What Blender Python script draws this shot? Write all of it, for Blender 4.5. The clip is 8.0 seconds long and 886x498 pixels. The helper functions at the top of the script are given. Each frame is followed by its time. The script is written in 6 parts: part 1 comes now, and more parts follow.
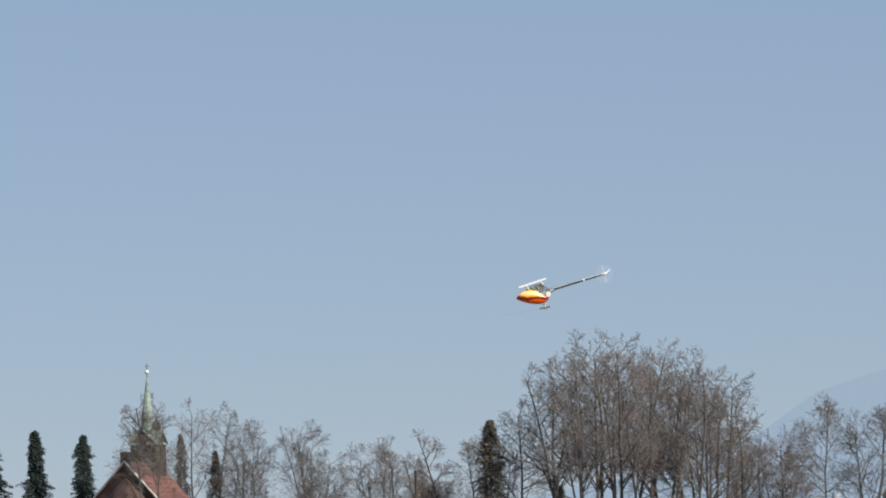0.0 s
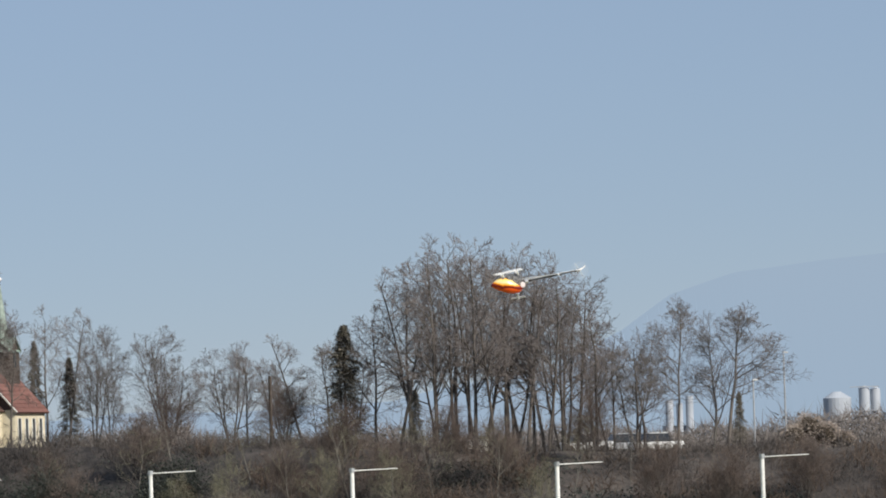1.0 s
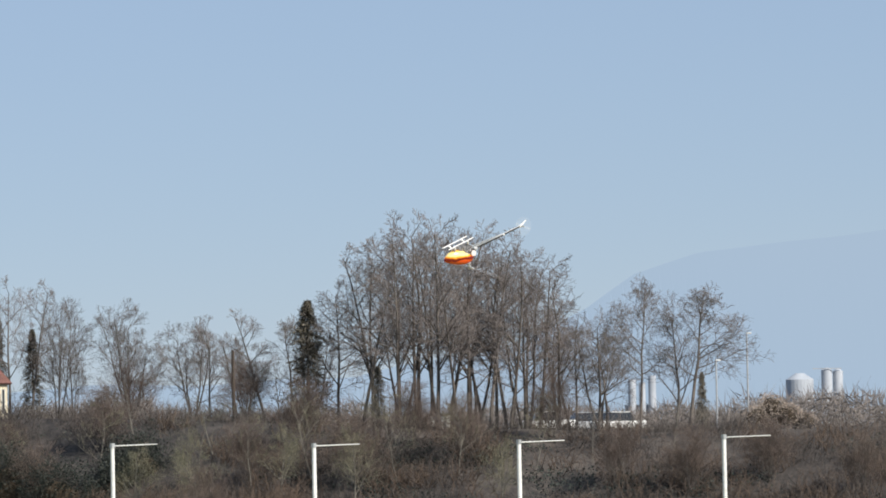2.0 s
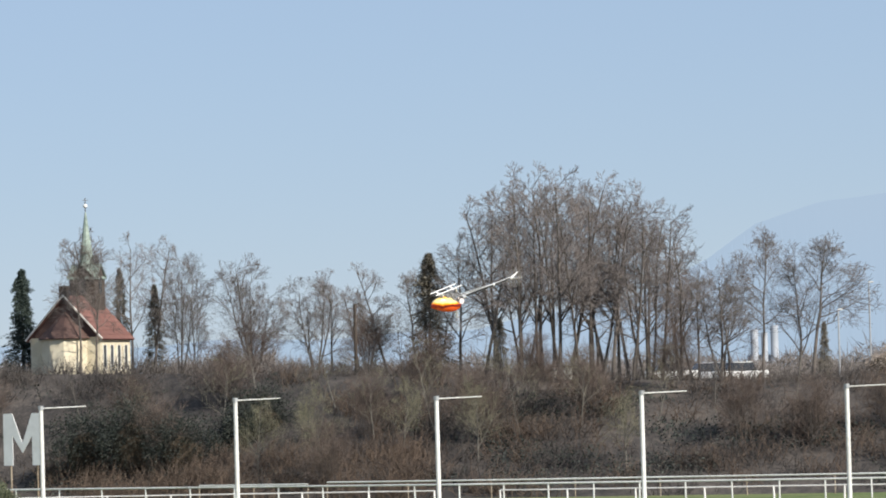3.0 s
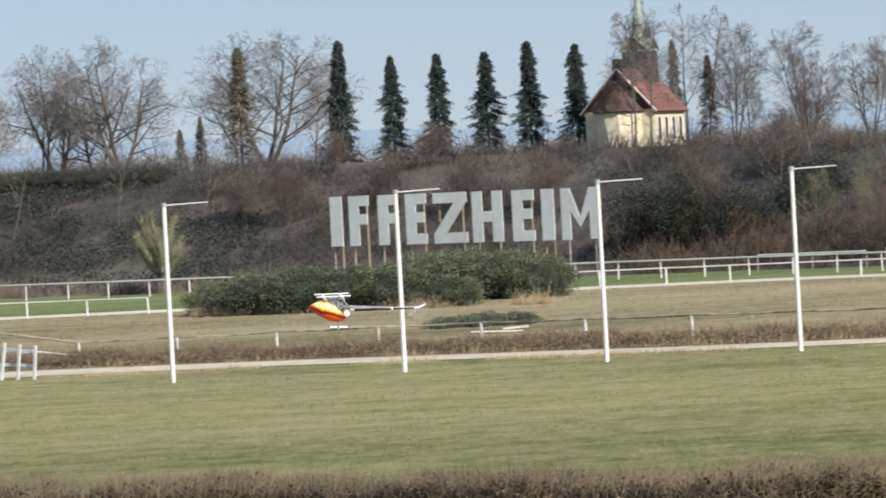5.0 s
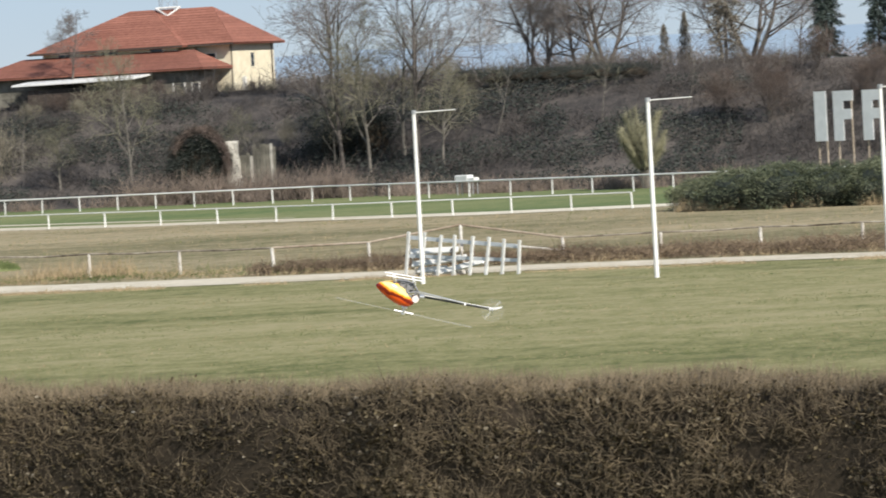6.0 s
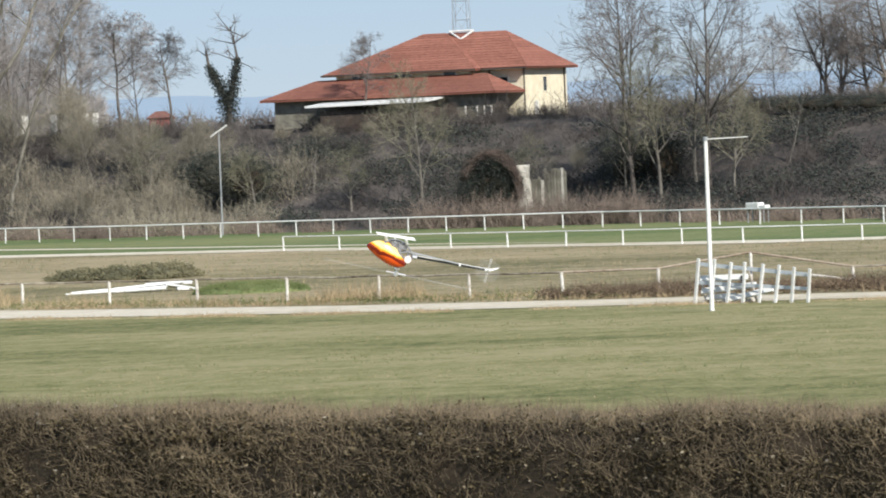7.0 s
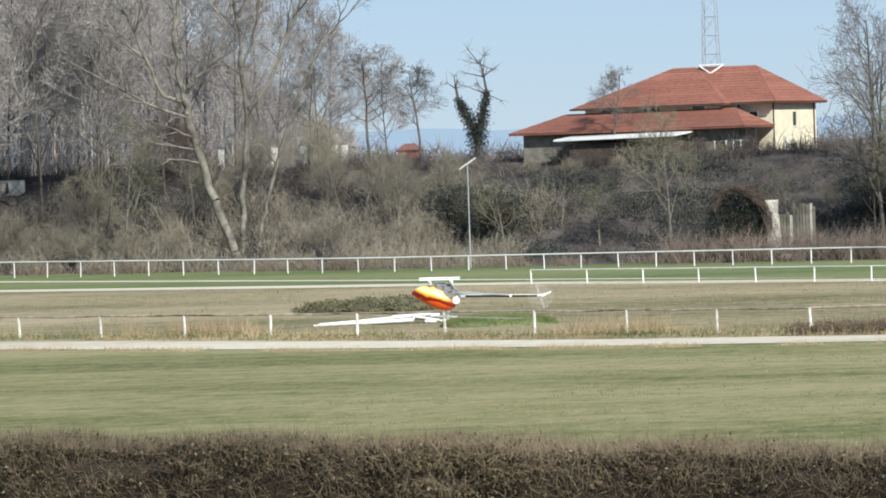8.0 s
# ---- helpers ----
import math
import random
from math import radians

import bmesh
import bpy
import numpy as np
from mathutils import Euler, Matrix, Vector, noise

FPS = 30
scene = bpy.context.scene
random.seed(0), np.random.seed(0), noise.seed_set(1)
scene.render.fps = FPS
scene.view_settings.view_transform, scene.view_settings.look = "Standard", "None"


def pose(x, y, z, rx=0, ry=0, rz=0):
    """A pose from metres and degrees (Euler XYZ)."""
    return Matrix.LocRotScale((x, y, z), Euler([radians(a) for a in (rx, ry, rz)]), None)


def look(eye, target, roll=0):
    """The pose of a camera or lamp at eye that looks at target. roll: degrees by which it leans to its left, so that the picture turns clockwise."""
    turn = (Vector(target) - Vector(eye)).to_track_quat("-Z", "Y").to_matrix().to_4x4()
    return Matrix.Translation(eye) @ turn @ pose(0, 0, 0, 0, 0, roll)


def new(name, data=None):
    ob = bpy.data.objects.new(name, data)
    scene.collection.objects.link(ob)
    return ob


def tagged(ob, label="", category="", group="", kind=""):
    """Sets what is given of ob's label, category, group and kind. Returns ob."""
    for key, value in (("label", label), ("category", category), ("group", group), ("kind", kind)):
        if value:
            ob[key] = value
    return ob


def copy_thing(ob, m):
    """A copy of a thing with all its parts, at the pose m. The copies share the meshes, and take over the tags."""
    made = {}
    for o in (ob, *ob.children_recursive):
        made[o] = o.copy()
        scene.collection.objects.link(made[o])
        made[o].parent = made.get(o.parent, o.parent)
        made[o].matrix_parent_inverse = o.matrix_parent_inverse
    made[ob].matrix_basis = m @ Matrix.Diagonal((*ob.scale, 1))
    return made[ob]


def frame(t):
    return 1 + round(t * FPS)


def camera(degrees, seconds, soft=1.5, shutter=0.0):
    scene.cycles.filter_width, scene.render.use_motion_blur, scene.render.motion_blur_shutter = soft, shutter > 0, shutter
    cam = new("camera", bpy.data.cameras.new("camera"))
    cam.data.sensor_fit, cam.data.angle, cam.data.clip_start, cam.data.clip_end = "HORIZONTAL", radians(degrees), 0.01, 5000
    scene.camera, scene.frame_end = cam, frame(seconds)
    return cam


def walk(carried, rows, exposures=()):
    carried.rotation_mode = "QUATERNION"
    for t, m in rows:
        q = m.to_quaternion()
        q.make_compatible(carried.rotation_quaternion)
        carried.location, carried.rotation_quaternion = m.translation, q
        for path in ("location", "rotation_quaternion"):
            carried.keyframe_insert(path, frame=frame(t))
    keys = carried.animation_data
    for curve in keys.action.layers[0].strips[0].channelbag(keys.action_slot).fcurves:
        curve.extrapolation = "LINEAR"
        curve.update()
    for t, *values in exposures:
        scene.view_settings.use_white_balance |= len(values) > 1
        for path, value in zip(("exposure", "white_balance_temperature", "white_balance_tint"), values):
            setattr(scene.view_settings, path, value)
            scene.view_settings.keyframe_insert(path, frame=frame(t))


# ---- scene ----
# ---- camera and its way ----
# a standing camera in the stand, 7.2 m above the turf, on a long lens; it only turns
EYE = (0.0, 0.0, 7.2)
# seconds, heading, tilt, lean
TURNS = [
    (0.0, -2.346, 3.428, 1.394),
    (0.5, -3.463, 2.989, 1.474),
    (1.0, -3.985, 2.312, 1.814),
    (1.2, -4.349, 2.160, 1.864),
    (2.3, -4.360, 2.011, 0.953),
    (2.5, -4.120, 1.949, 1.366),
    (3.0, -3.033, 1.531, 1.567),
    (3.5, -1.961, 0.686, 2.145),
    (4.0, -0.366, 0.200, 2.431),
    (4.2, -0.010, -0.211, 2.619),
    (5.3, 4.666, -0.951, 3.172),
    (5.5, 5.583, -1.166, 3.206),
    (6.0, 8.680, -1.688, 3.154),
    (6.5, 10.469, -1.667, 2.618),
    (7.0, 11.969, -1.251, 2.320),
    (7.4, 13.573, -0.825, 2.087),
    (7.5, 13.986, -0.785, 2.045),
    (8.0, 14.770, -0.771, 1.903),
]
cam = camera(9.9571, 8.0, 1.8, 0.12)
walk(cam, [(t, pose(*EYE, 90 + p, r, y)) for t, y, p, r in TURNS],
     [(0.0, 0.03, 6500, 10), (1.2, 0.02, 6500, 10), (2.3, 0.33, 6500, 10), (3.0, 0.36, 6500, 10), (4.0, 0.25, 6500, 10), (5.5, 0.34, 6500, 10), (6.5, 0.34, 6450, 10), (7.4, 0.4, 6250, 8), (8.0, 0.42, 6200, 7)])

# ---- daylight ----
SUN_ELEV, SUN_ROT = radians(35), radians(138)
world = bpy.data.worlds.new("daylight")
scene.world = world
world.use_nodes = True
wn = world.node_tree.nodes
sky = wn.new("ShaderNodeTexSky")
sky.sky_type, sky.sun_disc = "NISHITA", False
sky.sun_elevation, sky.sun_rotation = SUN_ELEV, SUN_ROT
sky.altitude, sky.air_density, sky.dust_density, sky.ozone_density = 1500, 1.0, 0.0, 4.5
wn["Background"].inputs[1].default_value = 0.065
tint = wn.new("ShaderNodeMix")
tint.data_type, tint.blend_type = "RGBA", "MULTIPLY"
tint.inputs["Factor"].default_value = 1.0
tint.inputs["B"].default_value = (1.02, 1.0, 1.14, 1)
world.node_tree.links.new(sky.outputs[0], tint.inputs["A"])
haze = wn.new("ShaderNodeMix")
haze.data_type = "RGBA"
haze.inputs["Factor"].default_value = 0.6
haze.inputs["B"].default_value = (5.25, 6.75, 8.55, 1)
world.node_tree.links.new(tint.outputs["Result"], haze.inputs["A"])
world.node_tree.links.new(haze.outputs["Result"], wn["Background"].inputs[0])

sun_data = bpy.data.lights.new("sun", "SUN")
sun_data.energy, sun_data.angle, sun_data.color = 5.0, radians(0.6), (1.0, 0.94, 0.85)
sun = new("sun", sun_data)
sun_dir = Vector((math.sin(SUN_ROT) * math.cos(SUN_ELEV), math.cos(SUN_ROT) * math.cos(SUN_ELEV), math.sin(SUN_ELEV)))
sun.matrix_world = look(sun_dir * 300, (0, 0, 0))

# ---- materials ----


def material(name, dark, light, scale=3.0, rough=0.8, bump=0.3, big=0.25, spread=0.0, metal=0.0, island=False, own=False, spec=0.3):
    """Two colours mixed by fine and coarse noise, with relief; scale in features a metre."""
    m = bpy.data.materials.new(name)
    m.use_nodes = True
    n, k = m.node_tree.nodes, m.node_tree.links
    b = n["Principled BSDF"]
    where = n.new("ShaderNodeTexCoord") if own else n.new("ShaderNodeNewGeometry")
    spot = where.outputs["Object"] if own else where.outputs["Position"]
    fine, coarse = n.new("ShaderNodeTexNoise"), n.new("ShaderNodeTexNoise")
    fine.inputs["Scale"].default_value, fine.inputs["Detail"].default_value = scale, 6
    coarse.inputs["Scale"].default_value, coarse.inputs["Detail"].default_value = scale * big * 0.3, 3
    for tex in (fine, coarse):
        k.new(spot, tex.inputs["Vector"])
    total = n.new("ShaderNodeMath")
    total.operation = "ADD"
    k.new(fine.outputs["Fac"], total.inputs[0])
    k.new(coarse.outputs["Fac"], total.inputs[1])
    last = total.outputs[0]
    if spread:
        rnd = n.new("ShaderNodeNewGeometry").outputs["Random Per Island"] if island else n.new("ShaderNodeObjectInfo").outputs["Random"]
        mad = n.new("ShaderNodeMath")
        mad.operation = "MULTIPLY_ADD"
        k.new(rnd, mad.inputs[0])
        mad.inputs[1].default_value = spread
        k.new(last, mad.inputs[2])
        last = mad.outputs[0]
    ramp = n.new("ShaderNodeMapRange")
    ramp.inputs["From Min"].default_value, ramp.inputs["From Max"].default_value = 0.72 + spread * 0.3, 1.3 + spread * 0.7
    k.new(last, ramp.inputs["Value"])
    mix = n.new("ShaderNodeMix")
    mix.data_type = "RGBA"
    mix.inputs["A"].default_value, mix.inputs["B"].default_value = (*dark, 1), (*light, 1)
    k.new(ramp.outputs["Result"], mix.inputs["Factor"])
    k.new(mix.outputs["Result"], b.inputs["Base Color"])
    b.inputs["Roughness"].default_value, b.inputs["Metallic"].default_value = rough, metal
    b.inputs["Specular IOR Level"].default_value = spec
    if bump:
        bp = n.new("ShaderNodeBump")
        bp.inputs["Strength"].default_value, bp.inputs["Distance"].default_value = bump, 0.3 / scale
        k.new(fine.outputs["Fac"], bp.inputs["Height"])
        k.new(bp.outputs[0], b.inputs["Normal"])
    return m


def turf(name, colours, stretch=0.45, scale=0.35):
    """Grass seen from afar: three colours in streaky patches, mottled by a finer noise."""
    m = bpy.data.materials.new(name)
    m.use_nodes = True
    n, k = m.node_tree.nodes, m.node_tree.links
    b = n["Principled BSDF"]
    geo = n.new("ShaderNodeNewGeometry")
    mp = n.new("ShaderNodeMapping")
    mp.inputs["Scale"].default_value = (stretch, 1.0, 1.0)
    mp.inputs["Rotation"].default_value = (0, 0, radians(18))
    k.new(geo.outputs["Position"], mp.inputs["Vector"])
    mow = n.new("ShaderNodeMapping")
    mow.inputs["Scale"].default_value = (1.0, 0.5, 1.0)
    mow.inputs["Rotation"].default_value = (0, 0, radians(-10))
    k.new(geo.outputs["Position"], mow.inputs["Vector"])
    sums = None
    for sc, amount, src in ((scale * 0.12, 1.3, mp.outputs[0]), (scale, 0.55, mp.outputs[0]), (1.1, 0.75, mow.outputs[0]), (5.0, 0.75, mow.outputs[0])):
        t = n.new("ShaderNodeTexNoise")
        t.inputs["Scale"].default_value, t.inputs["Detail"].default_value = sc, 5
        k.new(src, t.inputs["Vector"])
        mad = n.new("ShaderNodeMath")
        mad.operation = "MULTIPLY_ADD"
        mad.inputs[1].default_value = amount
        mad.inputs[2].default_value = 0.0
        k.new(t.outputs["Fac"], mad.inputs[0])
        if sums:
            k.new(sums, mad.inputs[2])
        sums = mad.outputs[0]
    ramp = n.new("ShaderNodeMapRange")
    ramp.inputs["From Min"].default_value, ramp.inputs["From Max"].default_value = 1.36, 1.94
    k.new(sums, ramp.inputs["Value"])
    cr = n.new("ShaderNodeValToRGB")
    while len(cr.color_ramp.elements) < len(colours):
        cr.color_ramp.elements.new(0.5)
    for i, c in enumerate(colours):
        cr.color_ramp.elements[i].position = i / (len(colours) - 1)
        cr.color_ramp.elements[i].color = (*c, 1)
    k.new(ramp.outputs[0], cr.inputs[0])
    k.new(cr.outputs[0], b.inputs["Base Color"])
    b.inputs["Roughness"].default_value, b.inputs["Specular IOR Level"].default_value = 0.95, 0.1
    bp = n.new("ShaderNodeBump")
    bp.inputs["Strength"].default_value, bp.inputs["Distance"].default_value = 0.5, 0.12
    k.new(sums, bp.inputs["Height"])
    k.new(bp.outputs[0], b.inputs["Normal"])
    return m


LAWN = turf("lawn_grass", [(0.095, 0.106, 0.04), (0.2, 0.193, 0.088), (0.285, 0.256, 0.14)])
ROUGH = turf("dry_field_grass", [(0.125, 0.12, 0.062), (0.252, 0.214, 0.128), (0.355, 0.295, 0.19)])
TRACK = turf("green_track_turf", [(0.085, 0.125, 0.048), (0.135, 0.168, 0.07), (0.2, 0.21, 0.1)])
SAND = turf("pale_sandy_path", [(0.42, 0.37, 0.28), (0.54, 0.49, 0.39), (0.62, 0.57, 0.47)], 0.15)
BANK = turf("leaf_litter", [(0.042, 0.039, 0.038), (0.074, 0.066, 0.061), (0.125, 0.108, 0.095)], 0.6, 0.5)
PLAIN = turf("far_fields", [(0.12, 0.13, 0.06), (0.2, 0.19, 0.1), (0.26, 0.22, 0.13)], 0.3, 0.05)
WHITE_PAINT = material("white_paint", (0.6, 0.6, 0.57), (0.82, 0.82, 0.8), 6, 0.5, 0.1, own=False)
WEATHERED = material("weathered_white_wood", (0.34, 0.3, 0.25), (0.78, 0.76, 0.71), 4, 0.75, 0.3)
GREY_WOOD = material("grey_weathered_wood", (0.22, 0.17, 0.12), (0.46, 0.39, 0.31), 5, 0.85, 0.3)
SIGN_WHITE = material("sign_board_white", (0.66, 0.66, 0.66), (0.8, 0.8, 0.8), 2, 0.6, 0.05)
STEEL = material("galvanised_steel", (0.35, 0.36, 0.37), (0.55, 0.56, 0.57), 8, 0.45, 0.05, metal=0.6)
BARK = material("grey_brown_bark", (0.06, 0.052, 0.046), (0.165, 0.143, 0.124), 5, 0.9, 0.4, spread=0.25)
TWIG = material("brown_grey_twigs", (0.092, 0.081, 0.075), (0.235, 0.207, 0.188), 1.5, 0.9, 0, spread=0.5, island=True)
LOCUST_TWIG = material("brown_locust_twigs", (0.115, 0.1, 0.094), (0.28, 0.245, 0.225), 1.5, 0.9, 0, spread=0.5, island=True)
TWIG_RED = material("reddish_brown_twigs", (0.085, 0.062, 0.052), (0.2, 0.157, 0.132), 1.5, 0.9, 0, spread=0.5, island=True)
BARK_PALE = material("pale_ash_bark", (0.085, 0.078, 0.068), (0.215, 0.198, 0.168), 4, 0.9, 0.3, spread=0.25)
TWIG_OLIVE = material("olive_lichen_twigs", (0.115, 0.11, 0.072), (0.29, 0.272, 0.19), 1.5, 0.9, 0, spread=0.5, island=True)
# lightened so the colour includes distance haze over the wood
WOOD_TWIG = material("pale_grey_brown_twigs", (0.21, 0.193, 0.182), (0.44, 0.408, 0.385), 1.5, 0.9, 0, spread=0.35, island=True)
FADED = material("faded_blue_white_board", (0.5, 0.54, 0.58), (0.68, 0.7, 0.72), 3, 0.7, 0.1)
CREST_TWIG = material("dark_scrub_twigs", (0.05, 0.044, 0.04), (0.14, 0.122, 0.108), 1.5, 0.9, 0, spread=0.5, island=True)
PALE_SCRUB = material("pale_bank_shrubs", (0.15, 0.136, 0.1), (0.38, 0.342, 0.26), 1.5, 0.9, 0, spread=0.5, island=True)
FORK_BARK = material("mottled_grey_green_bark", (0.05, 0.047, 0.038), (0.27, 0.25, 0.205), 1.6, 0.9, 0.6, big=0.8)
BUDDING = material("budding_willow_twigs", (0.14, 0.134, 0.08), (0.31, 0.295, 0.19), 1.5, 0.9, 0, spread=0.5, island=True)
BRAMBLE = material("bramble_canes", (0.031, 0.029, 0.029), (0.108, 0.095, 0.087), 0.6, 0.9, 0, spread=0.6, island=True)
BRAMBLE_RED = material("dry_bracken", (0.058, 0.043, 0.035), (0.15, 0.11, 0.082), 0.6, 0.9, 0, spread=0.5, island=True)
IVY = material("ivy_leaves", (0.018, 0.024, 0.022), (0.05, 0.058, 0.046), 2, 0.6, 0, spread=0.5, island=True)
NEEDLE = material("dark_conifer_needles", (0.034, 0.052, 0.047), (0.1, 0.128, 0.108), 2, 0.75, 0, spread=0.5, island=True)
NEEDLE_BROWN = material("dusty_spruce_needles", (0.12, 0.11, 0.085), (0.27, 0.24, 0.19), 2, 0.8, 0, spread=0.5, island=True)
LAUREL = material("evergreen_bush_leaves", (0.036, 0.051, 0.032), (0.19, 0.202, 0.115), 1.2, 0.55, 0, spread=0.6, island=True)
HEDGE_LEAF = material("winter_hedge_leaves", (0.02, 0.017, 0.01), (0.15, 0.118, 0.066), 1.0, 0.42, 0, spread=0.7, island=True)
BRUSH = material("olive_brush", (0.09, 0.088, 0.05), (0.23, 0.21, 0.125), 1.2, 0.85, 0, spread=0.5, island=True)
HEDGE_TWIG = material("hedge_twigs", (0.038, 0.03, 0.02), (0.225, 0.178, 0.115), 2, 0.85, 0, spread=0.6, island=True)
# near-black colour painted as the shade inside hedges and bushes
HEDGE_CORE = material("hedge_inner_shade", (0.025, 0.02, 0.014), (0.06, 0.045, 0.03), 9, 0.95, 0.6)
GREEN_BLADE = material("green_grass_blades", (0.05, 0.075, 0.02), (0.17, 0.19, 0.075), 1, 0.9, 0, spread=0.5, island=True)
DRY_GRASS = material("dead_grass_stems", (0.2, 0.15, 0.08), (0.46, 0.36, 0.22), 1, 0.9, 0, spread=0.5, island=True)
REED = material("pale_reeds", (0.12, 0.095, 0.08), (0.27, 0.215, 0.172), 1, 0.9, 0, spread=0.5, island=True)
PLASTER = material("cream_plaster", (0.6, 0.53, 0.38), (0.76, 0.7, 0.54), 1.5, 0.85, 0.1)
PLASTER_WHITE = material("white_plaster", (0.68, 0.65, 0.58), (0.82, 0.8, 0.74), 1.5, 0.85, 0.1)
ROOF_RED = material("red_clay_tile", (0.19, 0.075, 0.052), (0.33, 0.14, 0.1), 3, 0.8, 0.2, spread=0.35)
ROOF_CHAPEL = material("dull_red_tile", (0.13, 0.06, 0.05), (0.23, 0.115, 0.095), 3, 0.85, 0.2, spread=0.3)
ROOF_OLD = material("old_brown_tile", (0.075, 0.048, 0.042), (0.15, 0.09, 0.075), 3, 0.85, 0.2, spread=0.3)
COPPER = material("green_copper_sheet", (0.15, 0.2, 0.17), (0.37, 0.44, 0.38), 3, 0.6, 0.1)
SLATE = material("dark_wood_shingle", (0.045, 0.035, 0.03), (0.1, 0.08, 0.065), 4, 0.85, 0.2)
GLASS_DARK = material("window_glass", (0.02, 0.022, 0.025), (0.05, 0.055, 0.06), 2, 0.08, 0, spec=0.6)
CONCRETE = material("stained_concrete", (0.1, 0.094, 0.08), (0.46, 0.44, 0.385), 1.3, 0.9, 0.25)
# moss on the culvert; on the house annexe the grey imitates shade
MOSSY_AND_SHADE = material("mossy_concrete_and_wall_shade", (0.08, 0.076, 0.06), (0.26, 0.245, 0.2), 1.5, 0.9, 0.3)
BLOSSOM = material("pale_budding_twigs", (0.26, 0.2, 0.16), (0.5, 0.44, 0.38), 1.5, 0.9, 0, spread=0.5, island=True)
# neutral grey mixed as distance haze on twigs; not applied to any mesh
FAR_TWIG = material("grey_hazed_twigs", (0.11, 0.11, 0.11), (0.21, 0.205, 0.2), 0.4, 0.95, 0, spread=0.4, island=True)
SILO = material("pale_silo_metal", (0.33, 0.36, 0.4), (0.46, 0.49, 0.53), 0.4, 0.5, 0)
# emission carries the pale blue distance haze; the hills are no light source
HILL = bpy.data.materials.new("hill_haze_glow")
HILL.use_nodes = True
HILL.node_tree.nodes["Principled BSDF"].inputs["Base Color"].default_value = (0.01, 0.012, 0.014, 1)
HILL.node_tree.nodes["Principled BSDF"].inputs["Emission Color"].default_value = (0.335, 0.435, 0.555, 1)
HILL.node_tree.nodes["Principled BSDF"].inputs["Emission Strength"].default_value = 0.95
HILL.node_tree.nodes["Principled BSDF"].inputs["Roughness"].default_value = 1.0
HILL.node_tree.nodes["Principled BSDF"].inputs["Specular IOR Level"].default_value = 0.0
WITHERED = material("withered_brambles", (0.07, 0.05, 0.034), (0.25, 0.185, 0.122), 0.9, 0.9, 0, spread=0.6, island=True)
PEELED = material("peeling_white_rail", (0.07, 0.052, 0.036), (0.5, 0.44, 0.35), 2.0, 0.8, 0.2, big=0.6)
RED_BOX = material("red_paint", (0.2, 0.06, 0.05), (0.34, 0.12, 0.1), 3, 0.5, 0)

# ---- mesh tools ----


def mesh_np(name, verts, tris, mats, index=None):
    """A mesh from arrays of corners and triangles."""
    me = bpy.data.meshes.new(name)
    verts, tris = np.asarray(verts, np.float32), np.asarray(tris, np.int32)
    me.vertices.add(len(verts))
    me.vertices.foreach_set("co", verts.ravel())
    me.loops.add(len(tris) * 3)
    me.loops.foreach_set("vertex_index", tris.ravel())
    me.polygons.add(len(tris))
    me.polygons.foreach_set("loop_start", np.arange(0, len(tris) * 3, 3, dtype=np.int32))
    for m in (mats if isinstance(mats, (list, tuple)) else [mats]):
        me.materials.append(m)
    if index is not None:
        me.polygons.foreach_set("material_index", np.asarray(index, np.int32))
    me.update(calc_edges=True)
    return me


def basis(d):
    """Two unit vectors across each direction in d."""
    ref = np.where(np.abs(d[:, 2:3]) < 0.9, np.array([[0, 0, 1.0]]), np.array([[1.0, 0, 0]]))
    u = np.cross(d, ref)
    u /= np.linalg.norm(u, axis=1, keepdims=True) + 1e-9
    return u, np.cross(d, u)


def sticks(segs, sides=4):
    """Tapered sticks: rows of x0 y0 z0 x1 y1 z1 r0 r1."""
    s = np.asarray(segs, float)
    p0, p1, r0, r1 = s[:, 0:3], s[:, 3:6], s[:, 6], s[:, 7]
    d = p1 - p0
    d /= np.linalg.norm(d, axis=1, keepdims=True) + 1e-9
    u, v = basis(d)
    a = np.arange(sides) * 2 * np.pi / sides
    ring = u[:, None, :] * np.cos(a)[None, :, None] + v[:, None, :] * np.sin(a)[None, :, None]
    lo = p0[:, None, :] + ring * r0[:, None, None]
    hi = p1[:, None, :] + ring * r1[:, None, None]
    verts = np.concatenate([lo, hi], 1).reshape(-1, 3)
    base = (np.arange(len(s)) * 2 * sides)[:, None]
    i = np.arange(sides)
    j = (i + 1) % sides
    t1 = np.stack([i, j, j + sides], 1).ravel()[None, :] + base
    t2 = np.stack([i, j + sides, i + sides], 1).ravel()[None, :] + base
    return verts, np.concatenate([t1.reshape(-1, 3), t2.reshape(-1, 3)])


def spikes(p0, p1, r):
    """Thin pointed twigs: three-sided, from p0 to p1."""
    d = p1 - p0
    d = d / (np.linalg.norm(d, axis=1, keepdims=True) + 1e-9)
    u, v = basis(d)
    ring = [p0 + (u * math.cos(a) + v * math.sin(a)) * r[:, None] for a in (0, 2.1, 4.2)]
    verts = np.stack([*ring, p1], 1).reshape(-1, 3)
    base = (np.arange(len(p0)) * 4)[:, None]
    return verts, (base + np.array([[0, 1, 3, 1, 2, 3, 2, 0, 3]])).reshape(-1, 3)


